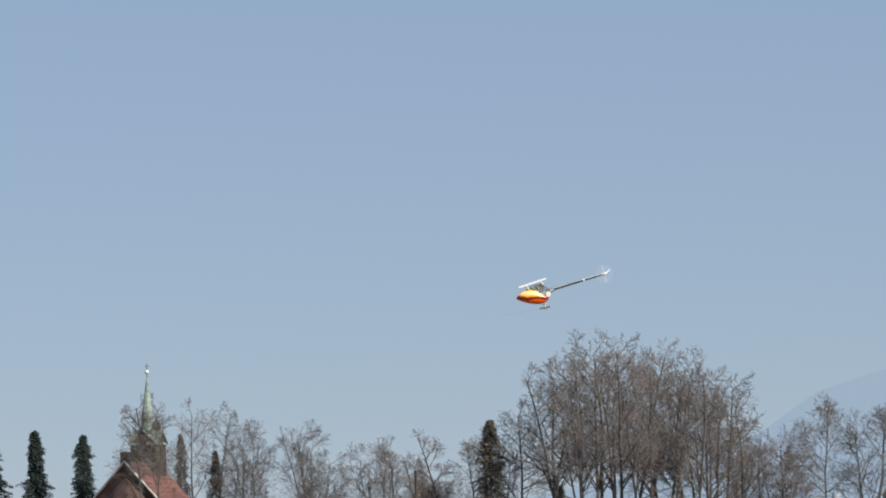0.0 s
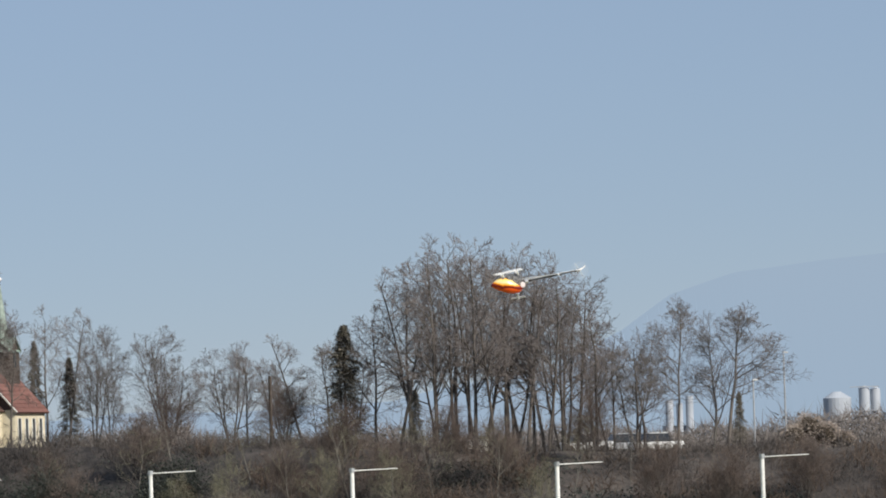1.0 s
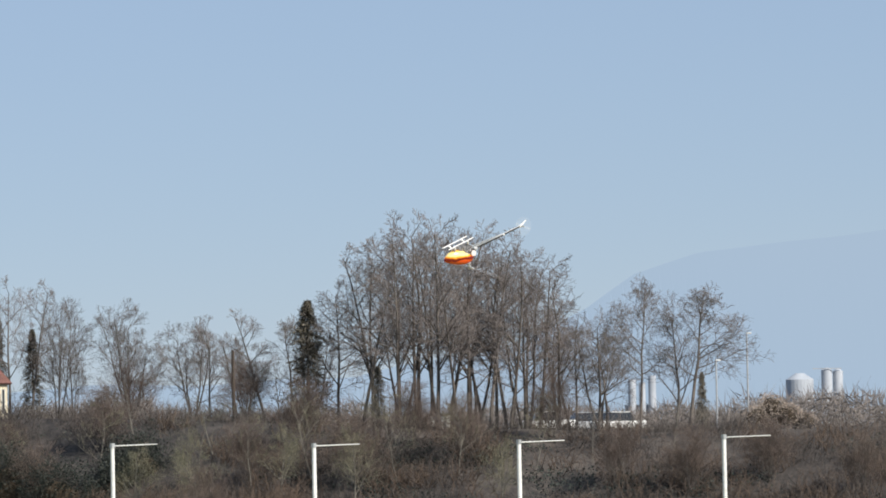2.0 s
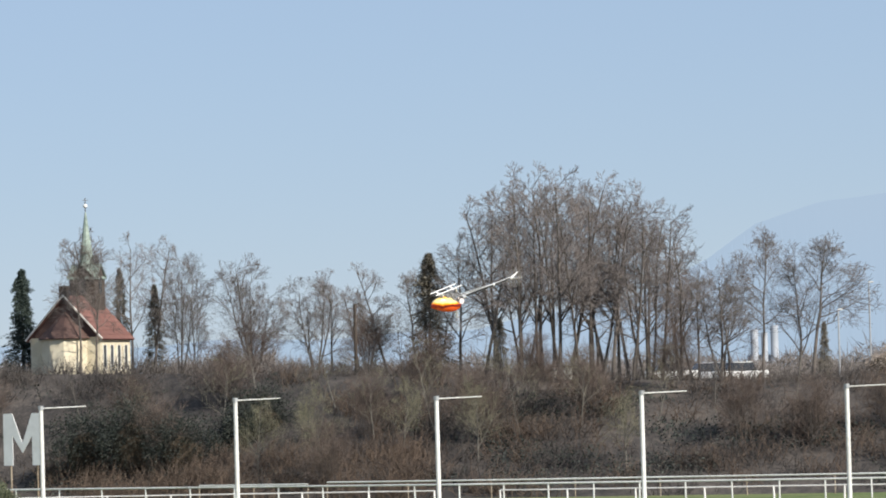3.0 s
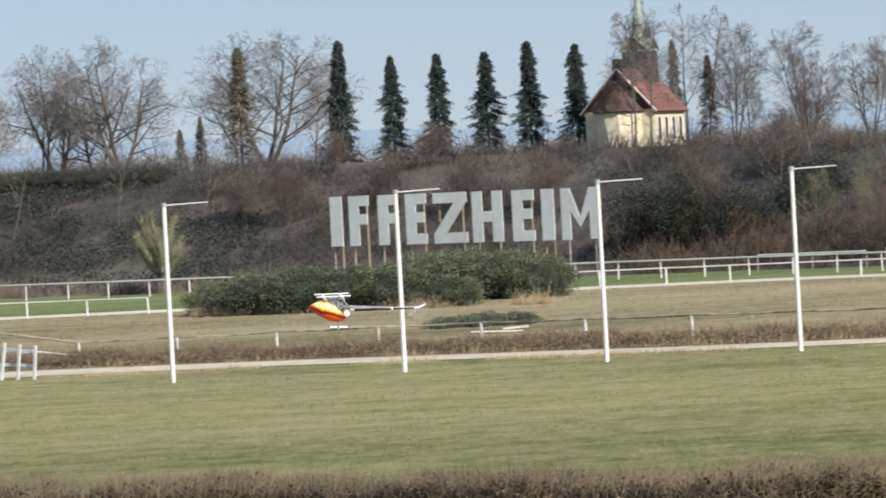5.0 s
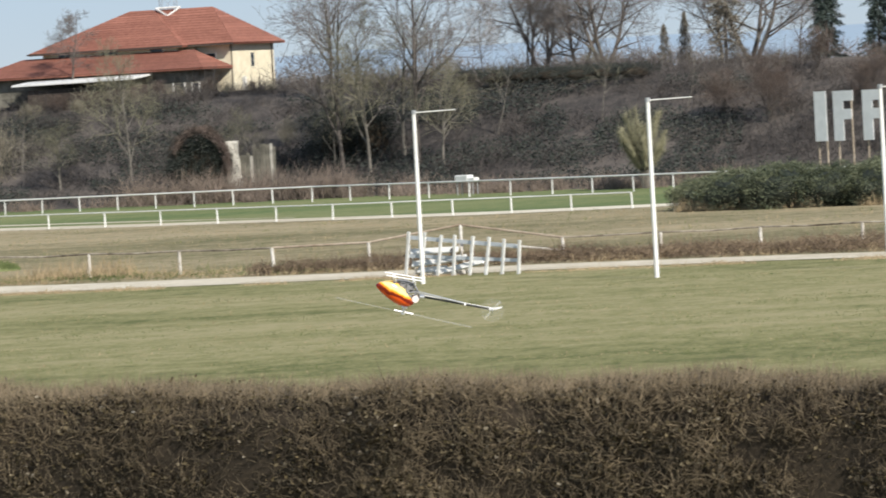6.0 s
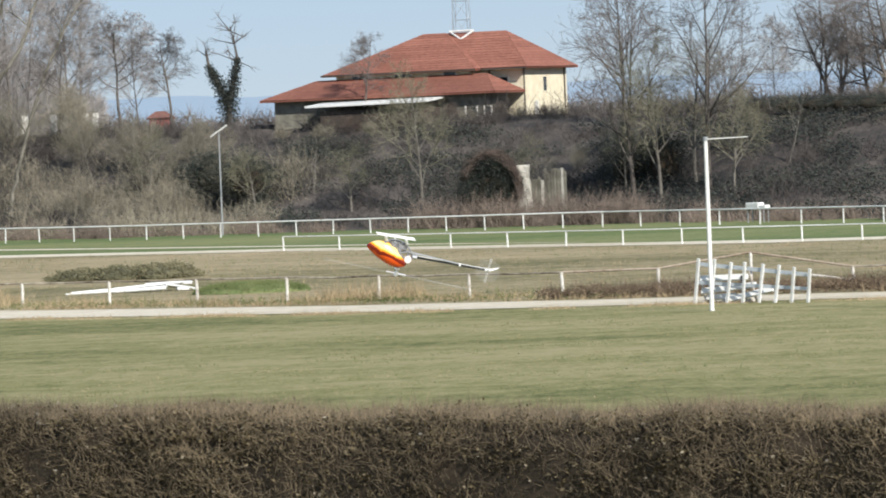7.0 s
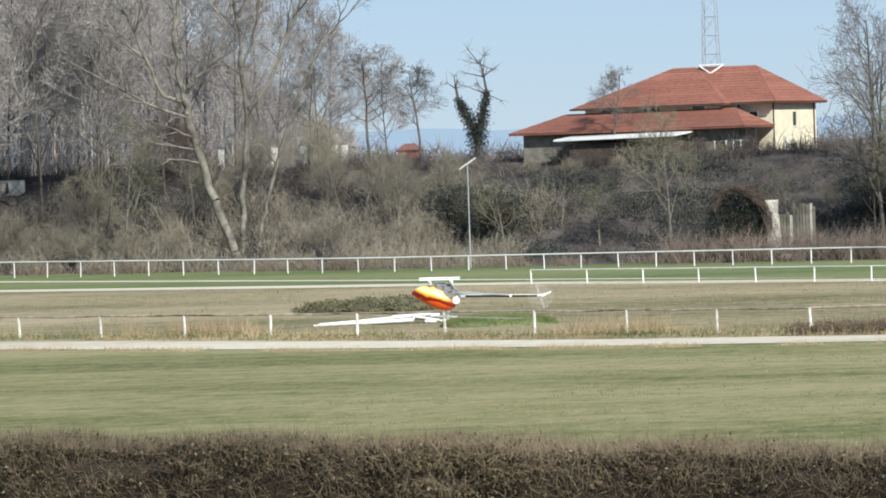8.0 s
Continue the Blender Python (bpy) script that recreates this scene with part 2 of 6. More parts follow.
def leaves(c, d, n, size, wide):
    """Small folded leaves: two triangles each, at c, along d."""
    d = d / (np.linalg.norm(d, axis=1, keepdims=True) + 1e-9)
    u = np.cross(d, n)
    u /= np.linalg.norm(u, axis=1, keepdims=True) + 1e-9
    w = np.cross(u, d)
    s = size[:, None]
    verts = np.stack([c, c + d * s * 0.5 + u * s * wide + w * s * 0.12, c + d * s, c + d * s * 0.5 - u * s * wide + w * s * 0.12], 1).reshape(-1, 3)
    base = (np.arange(len(c)) * 4)[:, None]
    return verts, (base + np.array([[0, 1, 2, 0, 2, 3]])).reshape(-1, 3)


def joined(*pieces):
    """Several (verts, tris) as one."""
    vs, ts, at = [], [], 0
    for v, t in pieces:
        vs.append(v)
        ts.append(t + at)
        at += len(v)
    return np.concatenate(vs), np.concatenate(ts)


def sub(name, data, parent, label=""):
    """A mesh as a part of a thing or of a part."""
    ob = new(name, data)
    ob.parent = parent
    return tagged(ob, label)


def part(name, bm, mat, parent, label="", smooth=False):
    """A bmesh as ONE part under a thing, or top-level with parent None."""
    me = bpy.data.meshes.new(name)
    bmesh.ops.recalc_face_normals(bm, faces=bm.faces)
    bm.to_mesh(me)
    bm.free()
    me.materials.append(mat)
    if smooth:
        for p in me.polygons:
            p.use_smooth = True
    ob = new(name, me)
    if parent is not None:
        ob.parent = parent
    return tagged(ob, label)


def thing(name, m, label, category, group="", kind=""):
    e = new(name)
    e.matrix_world = m
    return tagged(e, label, category, group, kind)


def box(bm, x0, x1, y0, y1, z0, z1, m=None, bevel=0.0):
    """A box with slightly broken edges."""
    r = bmesh.ops.create_cube(bm, size=1)
    vs = r["verts"]
    bmesh.ops.scale(bm, vec=(x1 - x0, y1 - y0, z1 - z0), verts=vs)
    bmesh.ops.translate(bm, vec=((x0 + x1) / 2, (y0 + y1) / 2, (z0 + z1) / 2), verts=vs)
    if bevel:
        es = {e for v in vs for e in v.link_edges}
        out = bmesh.ops.bevel(bm, geom=list(es), offset=bevel, segments=1, affect="EDGES")
        vs = list({v for f in out["faces"] for v in f.verts} | {v for v in vs if v.is_valid})
    if m is not None:
        bmesh.ops.transform(bm, matrix=m, verts=vs)
    return vs


def tube(bm, p, q, r0, r1=None, sides=10):
    """A round bar from p to q."""
    p, q = Vector(p), Vector(q)
    r1 = r0 if r1 is None else r1
    r = bmesh.ops.create_cone(bm, cap_ends=True, segments=sides, radius1=r0, radius2=r1, depth=(q - p).length)
    turn = (q - p).to_track_quat("Z", "Y").to_matrix().to_4x4()
    bmesh.ops.transform(bm, matrix=Matrix.Translation((p + q) / 2) @ turn, verts=r["verts"])
    return r["verts"]


def poly(bm, pts):
    return bm.faces.new([bm.verts.new(p) for p in pts])


def slab(bm, pts, down):
    """A flat polygon given a thickness, along the vector down."""
    top = [bm.verts.new(p) for p in pts]
    low = [bm.verts.new(Vector(p) + Vector(down)) for p in pts]
    bm.faces.new(top)
    bm.faces.new(low[::-1])
    for i in range(len(pts)):
        j = (i + 1) % len(pts)
        bm.faces.new((top[i], low[i], low[j], top[j]))


# ---- lie of the land ----
def far_line(x):
    """The outer running rail, across the course."""
    return np.interp(x, [-260, -148, -116, -68, -45, -10, 5, 17, 40, 70, 160], [455, 414.5, 397, 377, 357, 331, 318, 307, 292, 275, 235])


def bank_top(x):
    return np.interp(x, [-260, -130, -60, 0, 12, 22, 40, 160], [8.8, 8.9, 8.8, 8.6, 8.2, 7.4, 6.8, 6.5])


def land(x, y):
    """Height of the ground: a flat course, then the bank with a plateau behind it."""
    off = y - far_line(x)
    s = np.clip((off - 14) / 28, 0, 1)
    return bank_top(x) * (0.35 * s + 0.65 * s * s * (3 - 2 * s))


def strip(name, near, far, z, mat, label, category):
    """A band of ground between two lines of points."""
    bm = bmesh.new()
    for i in range(len(near) - 1):
        poly(bm, [(*near[i], z), (*near[i + 1], z), (*far[i + 1], z), (*far[i], z)])
    bmesh.ops.remove_doubles(bm, verts=bm.verts, dist=0.001)
    ob = part(name, bm, mat, None)
    return tagged(ob, label, category, kind="structure")


# ---- ground ----
gb = bmesh.new()
poly(gb, [(-4500, -300, 0), (4500, -300, 0), (4500, 4700, 0), (-4500, 4700, 0)])
tagged(part("ground", gb, LAWN, None), "mown lawn with green and straw-coloured streaks", "lawn", kind="structure")
PATH_X = [-160, -81, -66, -50, -38, -28, -18, -2, 15, 40, 80]
PATH_N = [258, 224, 215.5, 209, 206.5, 206, 203.5, 196.5, 192, 186, 178]
PATH_W = [10, 10, 9, 8, 7.5, 6.5, 5.5, 5, 4.5, 4.5, 4.5]
strip("path", [(x, y) for x, y in zip(PATH_X, PATH_N)], [(x, y + w) for x, y, w in zip(PATH_X, PATH_N, PATH_W)], 0.02, SAND,
      "pale sandy path along the lawn", "path")
xs = [-260, -148, -116, -82, -68, -45, -28, -10, 5, 17, 40, 70, 160]
strip("field", [(x, float(np.interp(x, PATH_X, PATH_N) + np.interp(x, PATH_X, PATH_W))) for x in xs],
      [(x, float(np.interp(x, [-260, -82, -55, -35, -4, 30, 160], [424, 333, 313, 303.5, 308, 288, 222]))) for x in xs], 0.012, ROUGH,
      "dry straw-coloured rough grass of the infield", "field")
strip("sand_edge", [(x, float(np.interp(x, [-260, -82, -55, -35, -4, 30, 160], [424, 333, 313, 303.5, 308, 288, 222])) - 1) for x in xs],
      [(x, float(np.interp(x, [-260, -82, -55, -35, -4, 30, 160], [424, 333, 313, 303.5, 308, 288, 222])) + 6) for x in xs], 0.026, SAND,
      "worn pale strip beside the inner rail", "track edge")
WORN_X, WORN_Y, WORN_W = [-175, -143, -98.4, -75, -60], [420, 395.5, 357, 339, 326], [4, 4, 3, 2, 0.6]
strip("worn_strip", list(zip(WORN_X, WORN_Y)), [(x, y + w) for x, y, w in zip(WORN_X, WORN_Y, WORN_W)], 0.034, SAND, "pale worn line along the turf track", "track edge")
strip("track", [(x, float(np.interp(x, [-260, -82, -55, -35, -4, 30, 160], [424, 333, 313, 303.5, 308, 288, 222])) + 6) for x in xs],
      [(x, float(far_line(x)) + 16) for x in xs], 0.018, TRACK, "green turf of the far racing straight", "track")

bx = np.linspace(-300, 200, 120)
offs = [13.5, 15, 18, 22, 26, 30, 34, 38, 42, 46, 60, 120, 400, 1500, 3600]
bv = [(float(x), float(far_line(x)) + o, float(land(x, far_line(x) + o)) + (0.25 * noise.noise((x * 0.3, o * 0.3, 0)) if 15 < o < 50 else 0) - (0.05 if o < 14 else 0))
      for o in offs for x in bx]
bt = []
for i in range(len(offs) - 1):
    for j in range(len(bx) - 1):
        a = i * len(bx) + j
        bt += [(a, a + 1, a + 1 + len(bx)), (a, a + 1 + len(bx), a + len(bx))]
bank = new("embankment", mesh_np("embankment", bv, bt, BANK))
tagged(bank, "steep brown embankment covered with leaf litter", "embankment", kind="structure")

# low wooded hills, their blue haze painted as an emissive colour
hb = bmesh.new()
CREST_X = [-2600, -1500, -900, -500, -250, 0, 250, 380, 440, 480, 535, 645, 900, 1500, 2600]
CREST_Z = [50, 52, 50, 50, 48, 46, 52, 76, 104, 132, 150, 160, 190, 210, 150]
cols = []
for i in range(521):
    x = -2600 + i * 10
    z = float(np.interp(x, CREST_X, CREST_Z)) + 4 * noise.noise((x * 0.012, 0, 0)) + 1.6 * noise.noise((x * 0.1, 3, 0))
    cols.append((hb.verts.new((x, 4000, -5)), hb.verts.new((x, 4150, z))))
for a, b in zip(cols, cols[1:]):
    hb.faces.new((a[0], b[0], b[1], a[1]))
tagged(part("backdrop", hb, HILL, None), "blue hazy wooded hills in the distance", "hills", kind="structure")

# ---- tall poles with a side arm ----
def tall_pole():
    e = thing("marker_pole", pose(0, 0, 0), "tall slim white-painted pole with a thin side arm, on the lawn", "pole", "row of tall poles")
    bm = bmesh.new()
    tube(bm, (0, 0, -0.1), (0, 0, 6.83), 0.092, 0.076, 12)
    part("mast", bm, WHITE_PAINT, e, smooth=False)
    bm = bmesh.new()
    tube(bm, (0, 0, 6.76), (1.68, 0, 6.8), 0.022, 0.018, 8)
    part("side_arm", bm, WHITE_PAINT, e)
    bm = bmesh.new()
    tube(bm, (0, 0, 6.7), (0, 0, 6.86), 0.098, 0.098, 12)
    part("collar", bm, STEEL, e)
    return e


POLES = [(-31.3, 197.2, 6.80), (-21.45, 191.8, 6.83), (-12.55, 190.4, 6.86), (-4.95, 190.1, 6.83), (2.3, 190.8, 6.93), (9.6, 186.0, 6.8), (16.95, 184.0, 6.8), (24.05, 181.0, 6.85)]
first = tall_pole()
for i, (x, y, h) in enumerate(POLES):
    m = pose(x, y, 0, 0, 0, (-3, 4, 6, 2, -2, 3, 5, -3)[i])
    m = m @ Matrix.Diagonal((1, 1, h / 6.83, 1))
    if i == 0:
        first.matrix_world = m
    else:
        copy_thing(first, m)


# ---- rails ----
def rail_run(name, label, group, line, posts, height, post_r, bar_r, mat, bar_mat, sag=0.0, jitter=0.0):
    """A post-and-rail fence along a line of ground points, with posts at the given x: each post and each length of rail a part."""
    e = thing(name, pose(0, 0, 0), label, "rail fence", group)
    rng = random.Random(name + label)
    lx, ly = [p[0] for p in line], [p[1] for p in line]
    tops = []
    bm = bmesh.new()
    tube(bm, (0, 0, -0.1), (0, 0, 1), post_r, post_r * 0.92, 8)
    post_me = None
    for x in posts:
        y = float(np.interp(x, lx, ly))
        h = float(np.interp(x, *height)) if isinstance(height, tuple) else height
        ob = part("post", bm, mat, e) if post_me is None else sub("post", post_me, e)
        post_me = ob.data
        lean = pose(x, y, 0, rng.uniform(-jitter, jitter), rng.uniform(-jitter, jitter), rng.uniform(0, 90)) @ Matrix.Diagonal((1, 1, h, 1))
        ob.matrix_local = lean
        tops.append(lean @ Vector((0, 0, 1)))
    for a, b in zip(tops, tops[1:]):
        bm = bmesh.new()
        mid = (a + b) / 2 - Vector((0, 0, sag * rng.uniform(0.3, 1.3)))
        tube(bm, a, mid, bar_r, bar_r, 6)
        tube(bm, mid, b, bar_r, bar_r, 6)
        part("rail", bm, bar_mat, e)
    return e


OUTER = [float(v) for v in np.interp(range(-6, 68), [-6, 1, 8, 16, 24, 30, 32, 42, 46, 51, 59, 67], [-174.5, -147.7, -121.8, -94.3, -67.9, -47.3, -40.9, -10.35, 0.9, 14.5, 35.1, 55])]
rail_run("running_rail", "white running rail on short posts beside the far track", "running rails",
         [(x, float(far_line(x))) for x in (-215, -148, -116, -68, -45, -10, 5, 17, 40, 75)], OUTER, ([-174, -148, -110], [1.5, 1.4, 1.16]), 0.052, 0.054, WHITE_PAINT, WHITE_PAINT, 0, 1.5)
rail_run("running_rail", "thin white inner rail of the far track with an open end", "running rails",
         [(-82.1, 333.6), (-55.4, 314.5), (-35.3, 304.3)], (-82.0, -77.35, -72.8, -68.4, -64.0, -59.6, -55.4, -51.3, -47.15, -43.2, -39.25, -35.3), 0.98, 0.055, 0.035, WHITE_PAINT, WHITE_PAINT, 0.01, 1.5)
rail_run("running_rail", "thin white inner rail of the far track with an open end", "running rails",
         [(-16, 315.2), (-11.8, 313.5), (-4.2, 310.5), (7.6, 304.5), (15.2, 299.7)], (-12.2, -8.3, -4.2, -0.3, 3.6, 7.5, 11.4, 15.2), 0.98, 0.055, 0.035, WHITE_PAINT, WHITE_PAINT, 0.01, 1.5)
rail_run("running_rail", "thin white inner rail of the far track with an open end", "running rails",
         [(18.9, 296.6), (30.1, 288.6), (60, 272)], [18.9 + 3.72 * i for i in range(11)], 0.98, 0.055, 0.035, WHITE_PAINT, WHITE_PAINT, 0.01, 1.5)
rail_run("running_rail", "long low white outer rail at the foot of the embankment", "running rails",
         [(9.6, 324.0), (20, 316), (38, 305.5), (75, 286)], [9.6 + 5.0 * i for i in range(13)], 1.2, 0.035, 0.048, GREY_WOOD, WHITE_PAINT, 0.0, 1.0)
rail_run("running_rail", "long low white outer rail at the foot of the embankment", "running rails",
         [(1.5, 330.5), (8.6, 325.0)], (1.5, 5.0, 8.4), 1.1, 0.035, 0.042, GREY_WOOD, WHITE_PAINT, 0.0, 1.0)
rail_run("paddock_rail", "weathered white wooden rail with brown peeling bars", "paddock rails",
         [(-112, 256), (-85.4, 240.1), (-69.8, 231.8), (-55.9, 227.0), (-46.1, 221.8), (-41.4, 219.4)], (-106, -100.9, -95.8, -90.6, -85.4, -80.2, -75.0, -69.85, -65.1, -60.4, -55.7, -50.8, -46.1, -41.4), 1.1, 0.075, 0.04, WEATHERED, PEELED, 0.05, 2.5)
rail_run("paddock_rail", "weathered white wooden rail with brown peeling bars", "paddock rails",
         [(-28.7, 220), (-19.8, 217.6), (-10.8, 213.4), (-1.9, 206), (6.6, 201), (15.5, 197.3), (30, 192), (46, 187)],
         (-28.65, -24.2, -19.8, -15.25, -10.7, -6.25, -1.85, 2.4, 6.6, 10.8, 14.85, 18.9, 23.0, 27.0, 31.0, 35.0, 39.0), ([-29, -15, 0, 20], [0.9, 1.03, 1.12, 1.2]), 0.075, 0.036, WEATHERED, PEELED, 0.04, 2.5)


def wing_rail():
    e = thing("jump_wing", pose(0, 0, 0), "raised weathered wooden rail rising to a peak behind the jump", "rail fence")
    pts = [(-41.4, 219.4, 1.1), (-37.15, 219.5, 1.12), (-33.2, 220.5, 1.66), (-28.65, 220, 0.9)]
    for x, y, z in pts[1:3]:
        bm = bmesh.new()
        tube(bm, (x, y, -0.1), (x, y, z), 0.07, 0.065, 8)
        part("post", bm, WEATHERED, e)
    for a, b in zip(pts, pts[1:]):
        bm = bmesh.new()
        tube(bm, a, b, 0.05, 0.05, 6)
        part("rail", bm, GREY_WOOD, e)
    bm = bmesh.new()
    tube(bm, (-33.2, 220.3, 0.95), (-28.7, 219.8, 0.35), 0.05, 0.05, 6)
    part("lower_rail", bm, WEATHERED, e)


wing_rail()


# ---- stored jump ----
def stored_jump():
    base = pose(-30.8, 204.6, 0, 0, 0, -30)
    e = thing("steeplechase_hurdle", base, "white wooden hurdle frame with upright slats and stacked planks", "hurdle")
    rng = random.Random(5)
    for i in range(8):
        x = -2.95 + i * 0.86
        bm = bmesh.new()
        box(bm, -0.065, 0.065, -0.04, 0.04, -0.05, 1.86 - 0.065 * i + rng.uniform(-0.04, 0.04), None, 0.01)
        ob = part("upright", bm, WHITE_PAINT, e)
        ob.matrix_local = pose(x - 0.06, -0.03 * i, 0, rng.uniform(-3, 3), 8.5 + rng.uniform(-1, 2), 0)
    for z0, z1, y, h in ((1.7, 1.2, 0.08, 0.16), (0.92, 0.62, 0.09, 0.14)):
        bm = bmesh.new()
        slab(bm, [(-2.9, y, z0), (2.95, y - 0.2, z1), (2.95, y - 0.2, z1 - h), (-2.9, y, z0 - h)], (0, 0.025, 0))
        part("crossbar", bm, FADED, e, "faded bluish-white crossbar")
    for x, h in ((-2.95, 1.6), (-0.3, 1.4)):
        bm = bmesh.new()
        tube(bm, (x + 0.1, 0.55, 0), (x, 0.14, h), 0.045, 0.045, 6)
        part("brace", bm, WEATHERED, e)
    for x, y, z, ln, tilt in ((-1.75, 0.2, 1.02, 2.2, -1), (-1.5, 0.15, 0.6, 2.6, -5), (-1.9, 0.16, 0.25, 1.4, -2), (-0.4, 0.1, 0.32, 2.3, -11)):
        bm = bmesh.new()
        box(bm, -ln / 2, ln / 2, -0.05, 0.05, -0.13, 0.13, None, 0.012)
        ob = part("plank", bm, WHITE_PAINT, e)
        ob.matrix_local = pose(x, y + 0.2, z, -34, tilt, 9 + rng.uniform(-2, 2))
    for i in range(3):
        bm = bmesh.new()
        box(bm, -0.05, 0.05, -0.05, 0.75, 0, 0.16, None, 0.01)
        ob = part("bearer", bm, WEATHERED, e)
        ob.matrix_local = pose(-2.6 + i * 1.0, 0.1, 0)
    for i in range(2):
        bm = bmesh.new()
        box(bm, -0.06, 0.06, 0.4, 0.5, 0, 1.1, None, 0.01)
        ob = part("rack_post", bm, SLATE, e, "dark rack post")
        ob.matrix_local = pose(-2.55 + i * 1.7, 0, 0)


stored_jump()


def fallen_poles():
    e = thing("jump_pole_pile", pose(-69, 249, 0, 0, 0, 8), "heap of white painted jump poles and boards lying on the grass", "pole pile")
    rng = random.Random(9)
    for i, (x, y, z, ln, tilt, turn) in enumerate(((-1.0, 0, 0.14, 5.2, -2.5, 0), (-0.8, 0.3, 0.2, 5.0, -3, 3), (0.6, 0.2, 0.3, 3.6, -4, -4), (-1.6, -0.3, 0.1, 3.4, -1, 5), (2.3, -0.2, 0.2, 1.5, 8, -20), (2.7, -0.5, 0.1, 1.2, 2, 30), (1.6, 0.5, 0.38, 2.4, -2, 8), (0.2, -0.4, 0.12, 2.8, -2, -8))):
        bm = bmesh.new()
        if i % 2:
            tube(bm, (-ln / 2, 0, 0), (ln / 2, 0, 0), 0.08, 0.075, 8)
        else:
            box(bm, -ln / 2, ln / 2, -0.2, 0.2, -0.05, 0.05, None, 0.01)
        ob = part("pole", bm, WHITE_PAINT, e)
        ob.matrix_local = pose(x, y, z, rng.uniform(-20, 20), tilt, turn)


fallen_poles()


def fallen_board():
    e = thing("fallen_board", pose(-11.0, 232.4, 0.06, 0, 2, 10), "white painted board lying in the dry grass", "board")
    bm = bmesh.new()
    box(bm, -1.2, 1.2, -0.12, 0.12, -0.03, 0.03, None, 0.008)
    part("plank", bm, WHITE_PAINT, e)
    bm = bmesh.new()
    box(bm, 0.3, 1.5, -0.1, 0.1, -0.03, 0.03, pose(0, 0.1, 0.09, 10, -4, 6), 0.008)
    part("plank", bm, WEATHERED, e)


fallen_board()

# ---- trees ----
CROWN_RNG = random.Random(11)


def grow(rng, p, d, length, r, level, top, segs, cfg):
    """Branches that branch again; fills segs with rows for sticks()."""
    steps = (7, 5, 4, 3, 2, 2)[level]
    pts = [p]
    rad = [r]
    d = d.normalized()
    for i in range(steps):
        wob = cfg["wobble"] * (0.7 + 0.25 * level)
        d = (d + Vector((rng.gauss(0, wob), rng.gauss(0, wob), rng.gauss(0, wob * 0.6) + cfg["rise"] * (0.12 if level else 0.3)))).normalized()
        p = p + d * length / steps
        r1 = max(r * (1 - (i + 1) / steps * (0.72 if level else 0.8)), 0.011)
        pts.append(p)
        rad.append(r1)
        segs[min(level, 2)].append((*pts[-2], *pts[-1], rad[-2], rad[-1]))
    if level >= top:
        return
    kids = cfg["kids"][level]
    lo = cfg["clear"] if level == 0 else 0.2
    for c in range(kids):
        f = lo + (1 - lo) * (c + rng.random()) / kids
        i = min(int(f * steps), steps - 1)
        q = pts[i].lerp(pts[i + 1], f * steps - i)
        axis = (pts[i + 1] - pts[i]).normalized()
        side = axis.orthogonal().normalized()
        side.rotate(Matrix.Rotation(rng.uniform(0, 6.283), 3, axis))
        ang = radians(rng.uniform(*cfg["angle"]))
        nd = axis * math.cos(ang) + side * math.sin(ang)
        share = (cfg["limb"] * (1.15 - 0.75 * f) if level == 0 else 0.68 * (1.1 - 0.5 * f)) * rng.uniform(0.75, 1.2)
        grow(rng, q, nd, length * share, rad[i] * 0.5 + 0.004, level + 1, top, segs, cfg)


TREE_KINDS = {
    "upright": dict(wobble=0.08, rise=0.35, kids=(14, 6, 5, 3), clear=0.22, angle=(30, 60), limb=0.48, trunks=1, top=4, r=0.19),
    "locust": dict(wobble=0.07, rise=0.2, kids=(14, 5, 4, 3), clear=0.3, angle=(26, 66), limb=0.33, trunks=1, top=4, r=0.135),
    "twin": dict(wobble=0.08, rise=0.26, kids=(10, 5, 4, 3), clear=0.32, angle=(26, 66), limb=0.32, trunks=2, top=4, r=0.12),
    "spreading": dict(wobble=0.13, rise=0.22, kids=(10, 6, 5, 3), clear=0.22, angle=(36, 72), limb=0.55, trunks=3, top=4, r=0.25),
    "fan": dict(wobble=0.09, rise=0.28, kids=(9, 6, 5, 3), clear=0.25, angle=(26, 56), limb=0.42, trunks=4, top=4, r=0.13),
    "slim": dict(wobble=0.09, rise=0.3, kids=(14, 6, 5, 4), clear=0.4, angle=(35, 65), limb=0.36, trunks=1, top=4, r=0.15),
    "forked": dict(wobble=0.09, rise=0.4, kids=(9, 5, 4, 2), clear=0.3, angle=(22, 52), limb=0.6, trunks=3, top=4, r=0.25),
    "wood": dict(wobble=0.07, rise=0.35, kids=(20, 7, 5, 4), clear=0.2, angle=(28, 58), limb=0.34, trunks=1, top=4, r=0.085),
    "sapling": dict(wobble=0.1, rise=0.3, kids=(9, 4, 3), clear=0.3, angle=(25, 60), limb=0.4, trunks=1, top=3, r=0.09),
    "scrub": dict(wobble=0.13, rise=0.25, kids=(10, 7, 6), clear=0.1, angle=(22, 55), limb=0.55, trunks=8, top=3, r=0.08),
}


